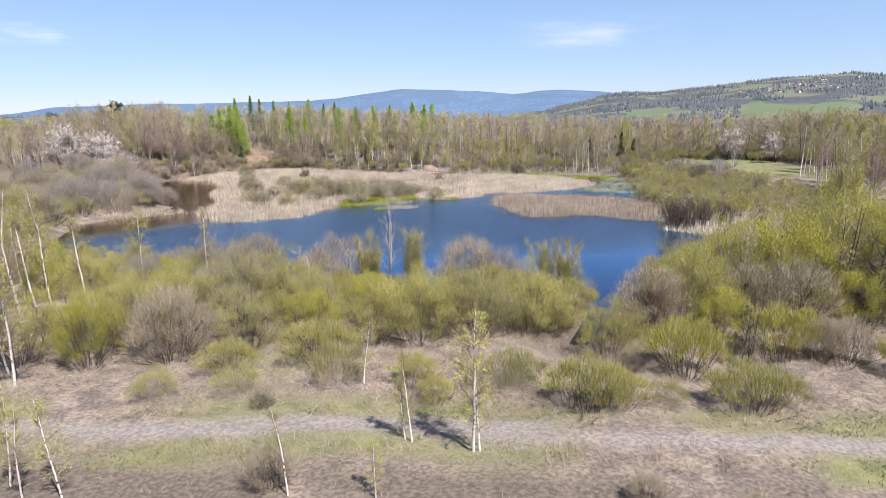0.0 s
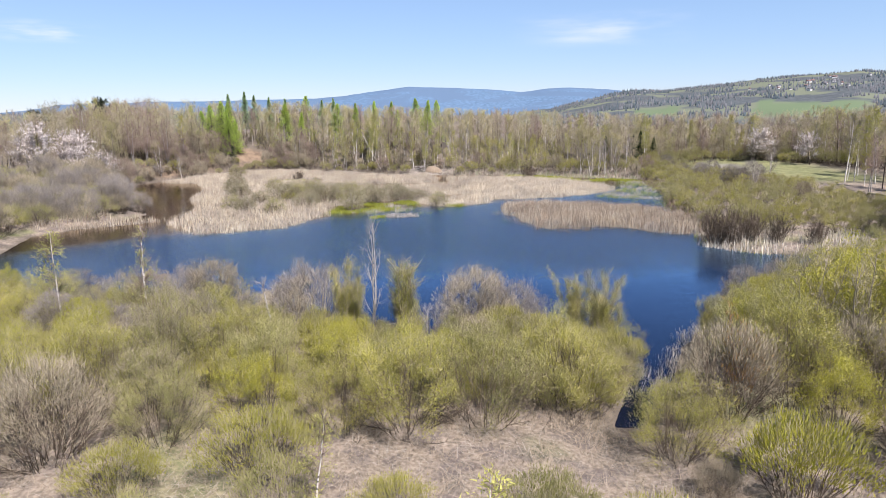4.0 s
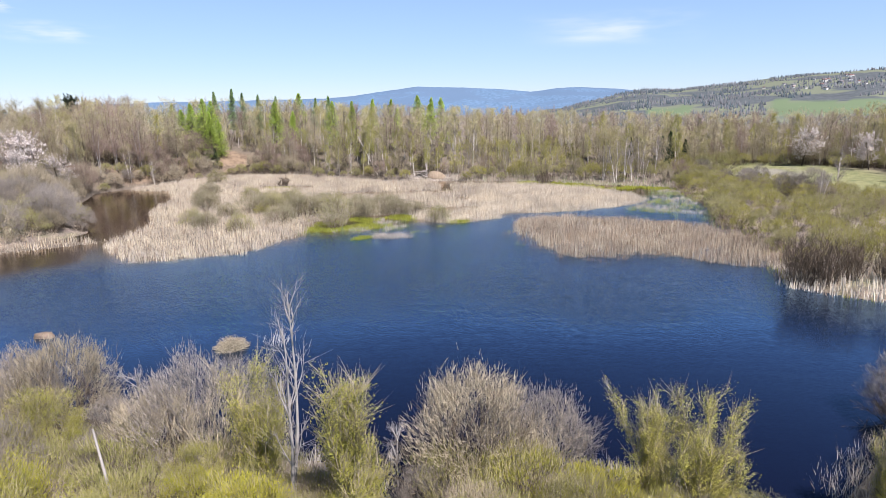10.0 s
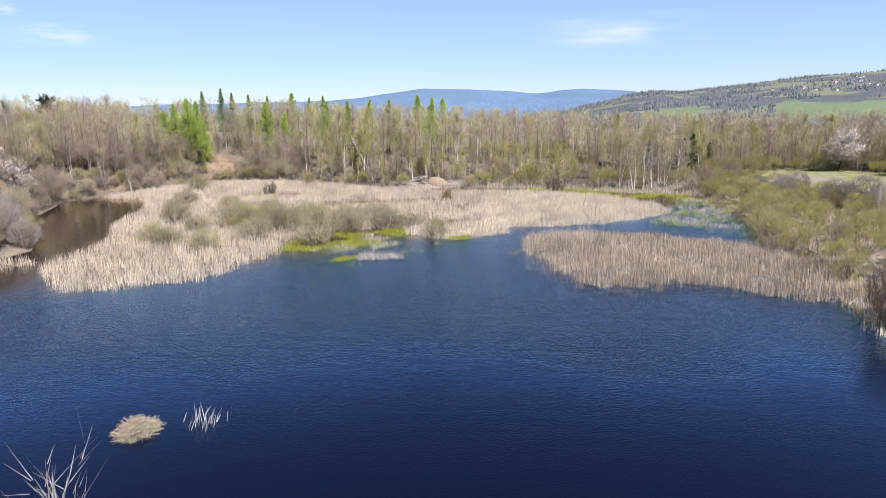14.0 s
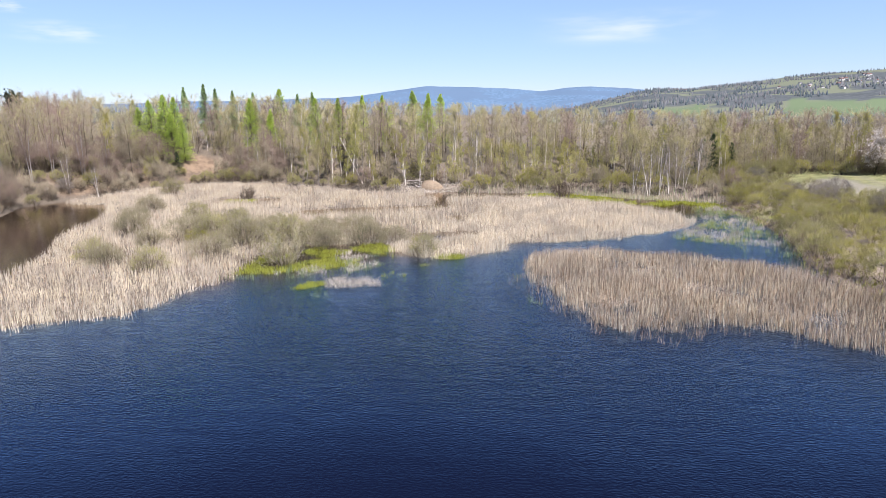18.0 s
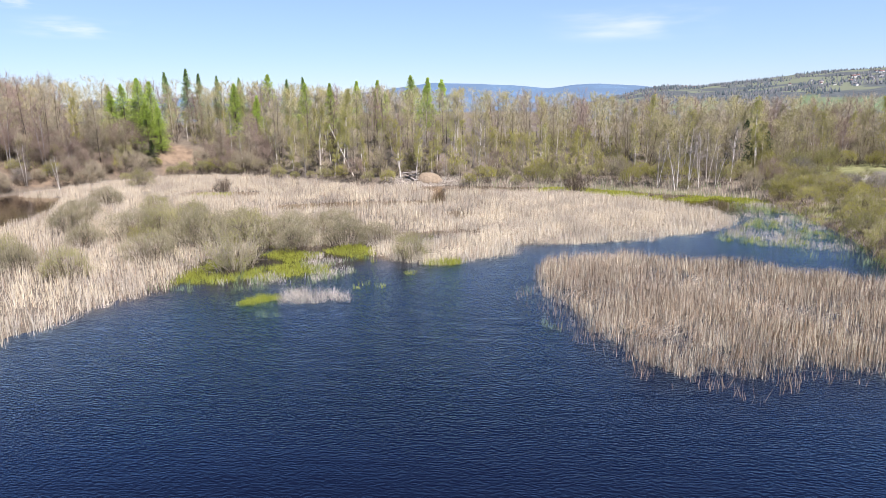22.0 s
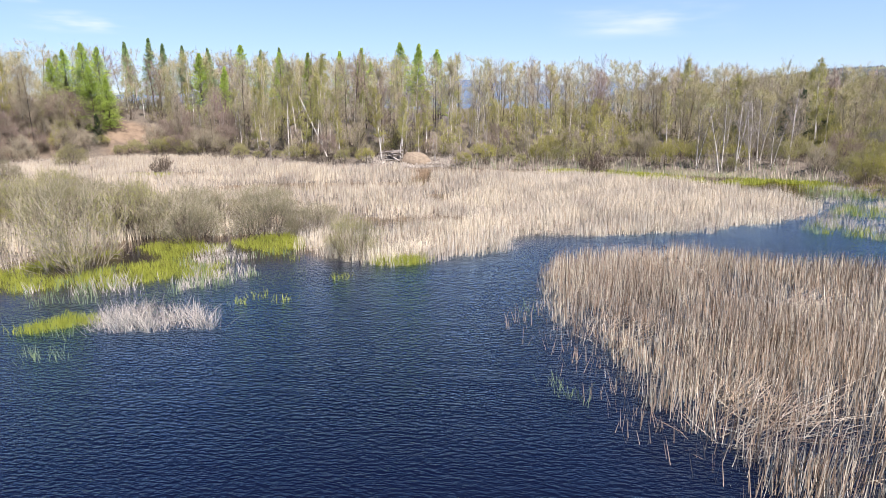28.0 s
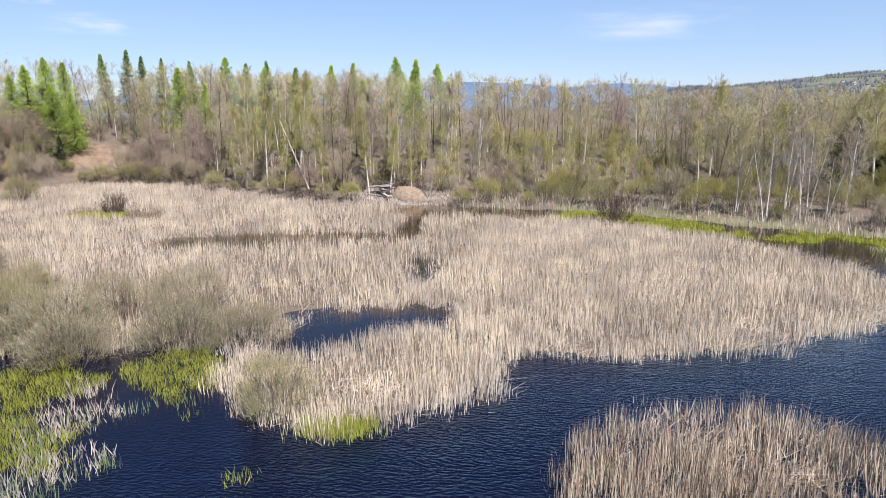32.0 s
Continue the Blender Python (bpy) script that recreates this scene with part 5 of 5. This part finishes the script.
# ---- reeds, sedge and grass ----
def reed_bed(name, poly, density, height, width, mats, label, fall=0.06, edge_thin=0.35):
    lo, hi = np.min(poly, 0) - 0.5, np.max(poly, 0) + 0.5
    n = int((hi - lo).prod() * density)
    x, y = rng.uniform(lo[0], hi[0], n), rng.uniform(lo[1], hi[1], n)
    d = np.minimum(edge_distance(poly, x, y) + 0.45 * wobble(x, y, 1.1) + 0.25 * wobble(x, y, 0.37, 2.0), 9)
    f = reed_field(x, y)
    keep = (d > -0.35) & (f > -0.35) & (rng.random(n) < smooth(f, -0.5, edge_thin) * (0.62 + 0.38 * wobble(x, y, 1.7, 4.0)) * (0.4 + 0.6 * smooth(wobble(x, y, 0.4, 6.0), -0.4, 0.15)))
    x, y = x[keep], y[keep]
    n = len(x)
    z = terrain(x, y)
    z = np.where(z > 0.15, z, np.minimum(z, 0.02)) - 0.03
    h = height * rng.uniform(0.5, 1.15, n) * (0.9 + 0.2 * wobble(x, y, 2.6, 5.0) + 0.14 * wobble(x, y, 0.8))
    lean = rng.normal(scale=0.095, size=(n, 2)) + 0.09 * np.stack([wobble(x, y, 3.0), wobble(x, y, 3.0, 2.0)], 1)
    flat = rng.random(n) < fall * (0.4 + 5.0 * smooth(wobble(x, y, 1.5, 7.0), 0.2, 0.6))
    lean[flat] += rng.normal(scale=0.75, size=(flat.sum(), 2)) + [0.5, -0.1]
    p = np.stack([x, y, z], 1)
    tip = p + np.stack([lean[:, 0] * h, lean[:, 1] * h, h * np.where(flat, 0.62, 1.0)], 1)
    verts, faces, slots, count = [], [], [], 0
    who = rng.choice(len(mats), n, p=[w for _, w in mats])
    for i in range(len(mats)):
        pile = Pile()
        s = who == i
        pile.blades(p[s], tip[s], width * rng.uniform(0.7, 1.4, s.sum()))
        verts.append(pile.v[0])
        faces.append(pile.f[0] + count)
        slots.append(i)
        count += len(pile.v[0])
    tagged(new(name, mesh_of(name, np.concatenate(verts), faces, [m for m, _ in mats], slots)), label, "reeds", kind="stuff")


PALE = [(REED, 0.72), (STUBBLE, 0.16), (REED_TAN, 0.12)]
TAN = [(REED, 0.40), (REED_TAN, 0.38), (STUBBLE, 0.09), (REED_HEAD, 0.13)]
reed_bed("western_reeds", REED_WEST, 85, 1.0, 0.028, PALE, "pale dry reed bed standing in shallow water")
reed_bed("middle_reeds", REED_MIDDLE, 270, 0.98, 0.017, PALE, "dense straw-coloured reed bed at the water's edge", fall=0.12)
reed_bed("eastern_reeds", REED_EAST, 360, 1.08, 0.017, TAN, "tan cattail bed with some broken stalks", fall=0.14)
reed_bed("spit_reeds", REED_SPIT, 30, 0.9, 0.05, PALE, "thin strip of bleached reeds")
reed_bed("bank_reeds", REED_BANK, 36, 0.9, 0.05, [(REED, 0.4), (STUBBLE, 0.6)], "bleached reeds round waterside willows")


reed_bed("back_reeds", REED_BACK, 26, 0.9, 0.04, [(REED, 0.5), (STUBBLE, 0.3), (IRIS, 0.2)], "thin bleached reeds at the foot of the wood")


def tufts(name, points, per, height, width, mat, label, spread=0.25, category="grass", lean=0.3):
    points = np.asarray(points, float)
    q = np.repeat(points, per, 0) + np.c_[rng.normal(scale=spread, size=(len(points) * per, 2)), np.zeros(len(points) * per)]
    h = height * rng.uniform(0.5, 1.2, len(q))
    tip = q + np.c_[rng.normal(scale=lean, size=(len(q), 2)) * h[:, None], h]
    pile = Pile()
    pile.blades(q, tip, width)
    tagged(new(name, pile.mesh(name, mat)), label, category, kind="stuff")


def spots(poly, n, ok=None, z=None):
    lo, hi = np.min(poly, 0), np.max(poly, 0)
    c = rng.uniform(lo, hi, (n, 2))
    c = c[inside(poly, c[:, 0], c[:, 1])]
    if ok is not None:
        c = c[ok(c[:, 0], c[:, 1])]
    return np.c_[c, terrain(c[:, 0], c[:, 1]) if z is None else np.full(len(c), z)]


LUSH = [[(-17.2, 84.0), (-15.6, 82.9), (-12.6, 85.4), (-14.2, 88.0), (-17.4, 86.4)], [(-15.8, 93.6), (-13.6, 91.2), (-10.4, 89.2), (-11.6, 94.2)], [(-22, 82), (-19, 81.4), (-18.6, 84), (-21.6, 85.4)]]
for k, poly in enumerate(SEDGE_ZONES):
    def grows(a, b):
        if k:
            return (wobble(a, b, 1.6, 1.5) > -0.1) & (reed_field(a, b) < 0.3)
        deep = np.max([edge_distance(q, a, b) for q in LUSH], 0)
        return (wobble(a, b, 1.1, 1.5) > np.where(deep > 0, -0.45, 0.22)) & (reed_field(a, b) < 0.3)
    tufts("green_sedge", spots(poly, (5200, 8000, 420, 500)[k], grows, z=-0.03), 8, 0.30, 0.03 if k == 1 else 0.015, SEDGE, "fresh green sedge in shallow water", 0.15)
for mat, seed in ((STUBBLE, 1.0), (STUBBLE, 4.0), (REED, 7.0), (IRIS, 2.0), (SEDGE, 5.0)):
    tufts("channel_sedge", spots(CHANNEL, 1300, lambda a, b: (wobble(a, b, 1.4, seed) > 0.2) & (reed_field(a, b) < 0.2), z=-0.04), 7, 0.42, 0.02, mat, "mixed pale sedge in the side channel", 0.15)
q = spots([(-18.5, 130.5), (-8, 131.5), (-8, 137.5), (-11, 136), (-14, 136.4), (-18.5, 137)], 1300)
tufts("mound_reeds", q, 3, 0.32, 0.035, STUBBLE, "pale dry reeds in front of the sand heap", 0.15, "reeds", 0.25)
WET_EDGE = [(-15.2, 90.6), (-12.2, 90.0), (-9.8, 86.4), (-12.0, 83.2), (-15.5, 81.8), (-18.5, 82.4), (-14.0, 86.5)]
tufts("bleached_stubble", spots(WET_EDGE, 900, lambda a, b: wobble(a, b, 0.8, 6.0) > 0.05, z=-0.03), 5, 0.42, 0.022, STUBBLE, "bleached broken reed stubs in shallow water", 0.14, "reeds", 0.3)
tufts("stub_fringe", spots([(-24, 94), (-10, 93), (-9, 96), (-14, 97.5), (-24, 96)], 700, lambda a, b: wobble(a, b, 0.9, 2.0) > 0.0, z=-0.03), 5, 0.45, 0.025, STUBBLE, "bleached reed stubs under grey willow bushes", 0.14, "reeds", 0.25)
tufts("iris_leaves", spots([(-22, 80.5), (-15, 80.5), (-9.5, 84.5), (-10, 90), (-14, 88)], 700, lambda a, b: wobble(a, b, 0.9, 3.0) > 0.1, z=-0.05), 5, 0.5, 0.02, IRIS, "upright blue-green iris leaves in the water", 0.12, "plants", 0.15)
tufts("green_margin", [(x, y, -0.03) for x, y in ((-4.6, 88.5), (-4.2, 88.6), (-5.0, 88.5), (-3.8, 88.8), (-5.4, 88.5), (-4.4, 88.4))], 200, 0.42, 0.018, SEDGE, "bright green sedge at the reeds' foot", 0.3)
RAFT = [(-12.4, 78.8), (-13.1, 80.3), (-12.1, 81.1), (-9.9, 80.9), (-8.6, 79.6), (-10.3, 79.0)]
tufts("floating_reed_tuft", spots(RAFT, 330, lambda a, b: wobble(a, b, 0.6, 2.0) > -0.3, z=-0.03), 5, 0.55, 0.014, STUBBLE, "bleached tuft of dead reeds in the water", 0.14, "reeds", 0.6)
tufts("raft_stalks", spots(RAFT, 260, z=-0.03), 4, 0.5, 0.014, TWIG_GREY, "grey dead stalks among a bleached reed tuft", 0.16, "reeds", 0.7)
tufts("water_sedge", [(-6.3, 85.8, -0.04), (-6.6, 85.7, -0.04), (-7.6, 82.5, -0.04), (-9.0, 82.2, -0.04), (-8.7, 83, -0.04)], 22, 0.35, 0.018, SEDGE, "small green sedge tufts rising from the water", 0.2)
tufts("water_iris", [(-13.0, 76.8, -0.04), (-12.5, 76.6, -0.04), (-11.9, 76.7, -0.04), (-13.6, 78.2, -0.04), (-12.9, 78.4, -0.04), (2.1, 76.0, -0.04), (2.5, 75.8, -0.04), (1.9, 76.6, -0.04), (1.3, 82.5, -0.04)], 14, 0.5, 0.014, IRIS, "clumps of iris leaves standing in the water", 0.15)
c = rng.uniform((0.5, 68), (16, 84), (2600, 2))
d = reed_field(c[:, 0], c[:, 1])
c = c[(d < -0.2) & (d > -1.5) & (wobble(c[:, 0], c[:, 1], 0.8) > 0.1)]
tufts("stray_stalks", np.c_[c, np.full(len(c), -0.04)][:420], 2, 0.6, 0.018, REED_TAN, "stray cattail stalks in front of the bed", 0.1, "reeds", 0.18)
tufts("right_sedge", spots([(20.5, 90), (26, 88), (27, 112), (23, 118), (21, 104)], 260, z=-0.03), 4, 0.5, 0.03, IRIS, "pale grey-green sedge in the side channel", 0.2)
grass = spots([(-34, 12), (34, 12), (34, 28), (10, 27), (4, 27), (-16, 21), (-34, 19)], 30000, lambda a, b: (track_distance(a, b) > 0.9) & dry(a, b, 0.5) & (wobble(a, b, 2.0) > -0.5))
tufts("dry_grass", grass[::2], 5, 0.24, 0.016, STRAW, "matted dry straw-coloured grass", 0.14, lean=1.3)
tufts("bleached_grass", grass[1::4], 4, 0.2, 0.012, STUBBLE, "bleached flattened blades among dry grass", 0.2, lean=1.6)
under = spots([(-24, 22), (6, 25), (7.4, 35), (-14, 37.5), (-24, 40)], 9000, lambda a, b: dry(a, b, 0.2))
tufts("thicket_litter", under, 4, 0.34, 0.016, STRAW, "dry grass and litter under the willow thicket", 0.2, lean=0.8)
low = spots([(-30, -4), (30, -4), (34, 13), (-34, 13)], 2500, lambda a, b: track_distance(a, b) > 0.9)
tufts("short_dry_grass", low, 2, 0.13, 0.02, STRAW, "short dry grass by the track", 0.12, lean=0.9)
tufts("green_grass", spots([(-34, 11), (34, 11), (34, 17.5), (-34, 17.5)], 11000, lambda a, b: (track_distance(a, b) > 0.8) & (wobble(a, b, 2.2, 1.0) > 0.1) & (track_distance(a, b) < 2.4 + wobble(a, b, 4.0))), 3, 0.13, 0.025, GRASS, "fresh green grass along the track", 0.12, lean=0.6)
bank = spots([(-72, 84), (-44, 76), (-44, 146), (-72, 146)], 1800, lambda a, b: dry(a, b, 0.2) & (edge_distance(MARSH, a, b) > -3.0))
tufts("bank_grass", bank, 2, 0.4, 0.06, STRAW, "dry grass on the clay bank", 0.15, lean=0.6)


shore = spots([(-40, 30), (20, 30), (24, 50), (-40, 52)], 26000, lambda a, b: (np.abs(edge_distance(MARSH, a, b) - 0.2) < 1.0) & (wobble(a, b, 1.2, 3.0) > -0.25))
tufts("shore_stubs", shore[::2], 5, 0.6, 0.016, STUBBLE, "bleached broken reeds along the near shore", 0.18, "reeds", 0.3)
tufts("shore_sedge", shore[1::2], 4, 0.4, 0.016, STRAW, "dry sedge along the near shore", 0.2, lean=0.7)
q = spots([(20, 60), (32, 56), (32, 122), (24, 122), (22, 100), (21.5, 80)], 9000, lambda a, b: (np.abs(edge_distance(MARSH, a, b) + 0.7) < 1.3) & (reed_field(a, b) < 0.2))
tufts("east_bank_grass", q[::2], 4, 0.5, 0.03, REED_TAN, "dry sedge along the eastern bank", 0.2, lean=0.4)
tufts("east_bank_sedge", q[1::4], 5, 0.4, 0.03, SEDGE, "fresh sedge along the eastern bank", 0.2, lean=0.4)


# ---- small things ----
def stick_pile(n, radius, height, length, r=0.02):
    pile = Pile()
    a = rng.uniform(0, 2 * np.pi, n)
    q = rng.uniform(0, 1, n) ** 0.5
    p = np.stack([np.cos(a) * radius * q, np.sin(a) * radius * q, height * (1 - q ** 2) * rng.uniform(0.1, 1, n)], 1)
    d = unit(np.stack([rng.normal(size=n), rng.normal(size=n), rng.normal(scale=0.25, size=n)], 1)) * length * rng.uniform(0.5, 1, (n, 1))
    pile.tubes(p - d / 2, p + d / 2, r, r * 0.6, 4)
    return pile


def lump(rx, ry, rz, seed, cut=-0.1):
    """An uneven rounded heap or stone."""
    bm = bmesh.new()
    bmesh.ops.create_icosphere(bm, subdivisions=3, radius=1.0)
    for v in bm.verts:
        k = 1 + 0.22 * noise.noise(v.co * 1.4 + Vector((seed, 0, 0))) + 0.08 * noise.noise(v.co * 4 + Vector((seed, 3, 0)))
        v.co = Vector((v.co.x * rx * k, v.co.y * ry * k, max(v.co.z, cut) * rz * k))
    return bm


def from_bm(name, bm, mat):
    me = bpy.data.meshes.new(name)
    bm.to_mesh(me)
    bm.free()
    me.materials.append(mat)
    me.polygons.foreach_set("use_smooth", np.ones(len(me.polygons), bool))
    return me


nest = new("reed_nest", stick_pile(620, 0.75, 0.7, 0.85, 0.009).mesh("reed_nest", TWIG))
nest.location = (-14.3, 48.9, 0)
tagged(nest, "heaped nest of dry reeds on the open water", "nest")
stalks = Pile()
q = rng.normal(scale=(0.45, 0.3), size=(36, 2)) + (-12.0, 49.9)
stalks.blades(np.c_[q, np.full(36, -0.05)], np.c_[q + rng.normal((0.16, 0.0), 0.14, size=(36, 2)), rng.uniform(0.3, 0.85, 36)], 0.028)
tagged(new("broken_reeds", stalks.mesh("broken_reeds", STUBBLE)), "clump of broken bleached reeds in open water", "reeds", kind="stuff")
rock = new("floating_log", from_bm("floating_log", lump(0.7, 0.35, 0.3, 3.0), WET_WOOD))
rock.location = (-26.4, 50.0, 0.02)
tagged(rock, "pale brown log end rising from the water", "log")
heap = new("soil_mound", from_bm("soil_mound", lump(1.9, 1.4, 1.3, 8.0), SAND))
heap.location = (-12.4, 134.8, 0.25)
tagged(heap, "mound of sandy soil at the marsh edge", "mound")
boards = new("lumber_pile")
boards.location = (-14.9, 134.4, ground_z(-14.9, 134.4) + 0.05)
tagged(boards, "small heap of weathered pale boards by the sand", "boards")
for k in range(9):
    bm = bmesh.new()
    bmesh.ops.create_cube(bm, size=1)
    bmesh.ops.scale(bm, vec=(2.6, 0.28, 0.07), verts=bm.verts)
    bmesh.ops.bevel(bm, geom=bm.edges[:], offset=0.01, segments=1, affect="EDGES")
    me = from_bm("board", bm, BOARD)
    b = part("board", me, boards)
    b.location = (rng.normal(scale=0.3), rng.normal(scale=0.4), 0.06 + 0.13 * k)
    b.rotation_euler = (rng.normal(scale=0.12), rng.normal(scale=0.12), rng.normal(scale=0.5))
stump = Pile()
stump.tubes(np.array([[-10.4, 32.6, 0.3], [-10.6, 32.7, 2.0]]), np.array([[-10.6, 32.7, 2.0], [-11.0, 32.9, 3.9]]), [0.07, 0.055], [0.055, 0.03], 7)
tagged(new("broken_trunk", stump.mesh("broken_trunk", BARK_GREY)), "broken bleached trunk leaning in the thicket", "trunk")
fallen = Pile()
fallen.tubes(np.array([[-24.0, 137.5, 0.7]]), np.array([[-28.5, 141.0, 8.2]]), 0.07, 0.03, 6)
tagged(new("leaning_birch", fallen.mesh("leaning_birch", BIRCH)), "thin white birch trunk leaning into the wood", "trunk")

# ---- hillside houses and woods ----
bm = bmesh.new()
bmesh.ops.create_cube(bm, size=1)
bmesh.ops.scale(bm, vec=(11, 9, 5.5), verts=bm.verts)
bmesh.ops.translate(bm, vec=(0, 0, 2.2), verts=bm.verts)
house_wall = from_bm("wall", bm, PLASTER)
house_wall.polygons.foreach_set("use_smooth", np.zeros(len(house_wall.polygons), bool))
roof_v = np.array([(-6, -5, 4.9), (6, -5, 4.9), (6, 5, 4.9), (-6, 5, 4.9), (-6, 0, 9), (6, 0, 9)], float)
roofs = [mesh_of("roof", roof_v, [np.array([[0, 1, 5, 4], [2, 3, 4, 5], [3, 2, 1, 0]]), np.array([[0, 4, 3], [1, 2, 5]])], [m]) for m in (ROOF_RED, ROOF_GREY)]
for k in range(34):
    if k < 9:
        a, r = rng.normal(13.4, 0.5), rng.uniform(2380, 2680)
    elif k < 30:
        a, r = rng.normal(25.8, 1.6), rng.uniform(1750, 2150)
    else:
        a, r = rng.uniform(18, 30), rng.uniform(1900, 2500)
    root = new("hill_house")
    root.location = Vector(on_hill(a, r)) - Vector((0, 0, 0.5))
    root.rotation_euler = (0, 0, rng.uniform(0, 3.14))
    s = rng.uniform(0.55, 0.95)
    root.scale = (s, s, s)
    tagged(root, "small white farmhouse on the far hillside", "house", "houses on the hill")
    part("wall", house_wall, root)
    part("roof", roofs[k % 2], root)


def hill_woods(name, spot, n, az, rr, test, mats, label):
    a, r = rng.uniform(*az, n), rng.uniform(*rr, n)
    keep = test(a, r)
    a, r = a[keep], r[keep]
    p = np.stack([spot(u, v) for u, v in zip(a, r)])
    h = rng.uniform(5, 11, len(p))
    verts, faces, slots, c = [], [], [], 0
    who = rng.integers(0, len(mats), len(p))
    for i in range(len(mats)):
        pile = Pile()
        s = who == i
        pile.cones(p[s] - [0, 0, 1], p[s] + np.c_[np.zeros((s.sum(), 2)), h[s]], h[s] * 0.27, 6)
        verts.append(pile.v[0])
        faces.append(pile.f[0] + c)
        slots.append(i)
        c += len(pile.v[0])
    tagged(new(name, mesh_of(name, np.concatenate(verts), faces, mats, slots)), label, "wood", kind="stuff")


# blue-grey haze is mixed into both tree colours
FAR_DARK = plain("hazed_spruce_wood", (0.0374, 0.0544, 0.0626), 1.0, 0.3, 0.02)
FAR_GREY = plain("hazed_bare_wood", (0.0884, 0.0952, 0.102), 1.0, 0.3, 0.02)
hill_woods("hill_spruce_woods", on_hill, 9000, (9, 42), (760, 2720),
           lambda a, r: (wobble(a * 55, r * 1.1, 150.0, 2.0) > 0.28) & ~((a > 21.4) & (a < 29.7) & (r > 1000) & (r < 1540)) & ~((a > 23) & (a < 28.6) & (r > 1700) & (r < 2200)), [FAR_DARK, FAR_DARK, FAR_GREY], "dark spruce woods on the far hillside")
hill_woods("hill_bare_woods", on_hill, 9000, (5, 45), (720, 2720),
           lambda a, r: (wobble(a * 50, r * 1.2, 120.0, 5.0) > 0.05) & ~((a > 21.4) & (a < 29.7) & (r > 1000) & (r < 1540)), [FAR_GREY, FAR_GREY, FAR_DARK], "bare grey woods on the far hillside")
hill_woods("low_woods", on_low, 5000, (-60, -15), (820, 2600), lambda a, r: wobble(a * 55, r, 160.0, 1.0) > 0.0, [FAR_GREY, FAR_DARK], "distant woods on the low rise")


# ---- thin cloud ----
def cloud_material():
    m, n, l, p = material("thin_cloud", 1.0)
    geo = n.new("ShaderNodeTexCoord")
    u = n.new("ShaderNodeSeparateXYZ")
    l.new(geo.outputs["Generated"], u.inputs[0])
    wisps = ramp(n, l, grain(n, l, 1.8, 3, geo.outputs["Generated"], (1.0, 1.0, 2.0)), 0.30, 0.95)
    fade = None
    for axis in (0, 2):
        q = n.new("ShaderNodeMath")
        q.operation = "PINGPONG"
        q.inputs[1].default_value = 0.5
        l.new(u.outputs[axis], q.inputs[0])
        f = ramp(n, l, q.outputs[0], 0.0, 0.42)
        if fade is None:
            fade = f
        else:
            x = n.new("ShaderNodeMath")
            x.operation = "MULTIPLY"
            l.new(fade, x.inputs[0])
            l.new(f, x.inputs[1])
            fade = x.outputs[0]
    both = n.new("ShaderNodeMath")
    both.operation = "MULTIPLY"
    l.new(fade, both.inputs[0])
    l.new(wisps, both.inputs[1])
    thin = n.new("ShaderNodeMath")
    thin.operation = "MULTIPLY"
    thin.inputs[1].default_value = 0.62
    l.new(both.outputs[0], thin.inputs[0])
    glow, clear, mixer = n.new("ShaderNodeEmission"), n.new("ShaderNodeBsdfTransparent"), n.new("ShaderNodeMixShader")
    glow.inputs[0].default_value, glow.inputs[1].default_value = (1.0, 1.0, 1.0, 1), 0.60
    l.new(thin.outputs[0], mixer.inputs[0])
    l.new(clear.outputs[0], mixer.inputs[1])
    l.new(glow.outputs[0], mixer.inputs[2])
    l.new(mixer.outputs[0], n["Material Output"].inputs[0])
    return m


CLOUD = cloud_material()
for a0, a1, e0, e1 in ((-41.5, -31.5, 5.4, 7.4), (0.5, 17.5, 4.9, 8.4), (-42.5, -37.5, 7.4, 8.8)):
    g = [(a, e) for e in np.linspace(e0, e1, 5) for a in np.linspace(a0, a1, 12)]
    v = np.array([(1 + 4550 * math.sin(radians(a)), 25 + 4550 * math.cos(radians(a)), 12 + 4550 * math.tan(radians(e))) for a, e in g])
    i = (np.arange(4)[:, None] * 12 + np.arange(11)).ravel()
    ob = new("backdrop_cloud", mesh_of("backdrop_cloud", v, [np.stack([i, i + 1, i + 13, i + 12], 1)], [CLOUD]))
    ob.visible_shadow = False
    tagged(ob, kind="structure")
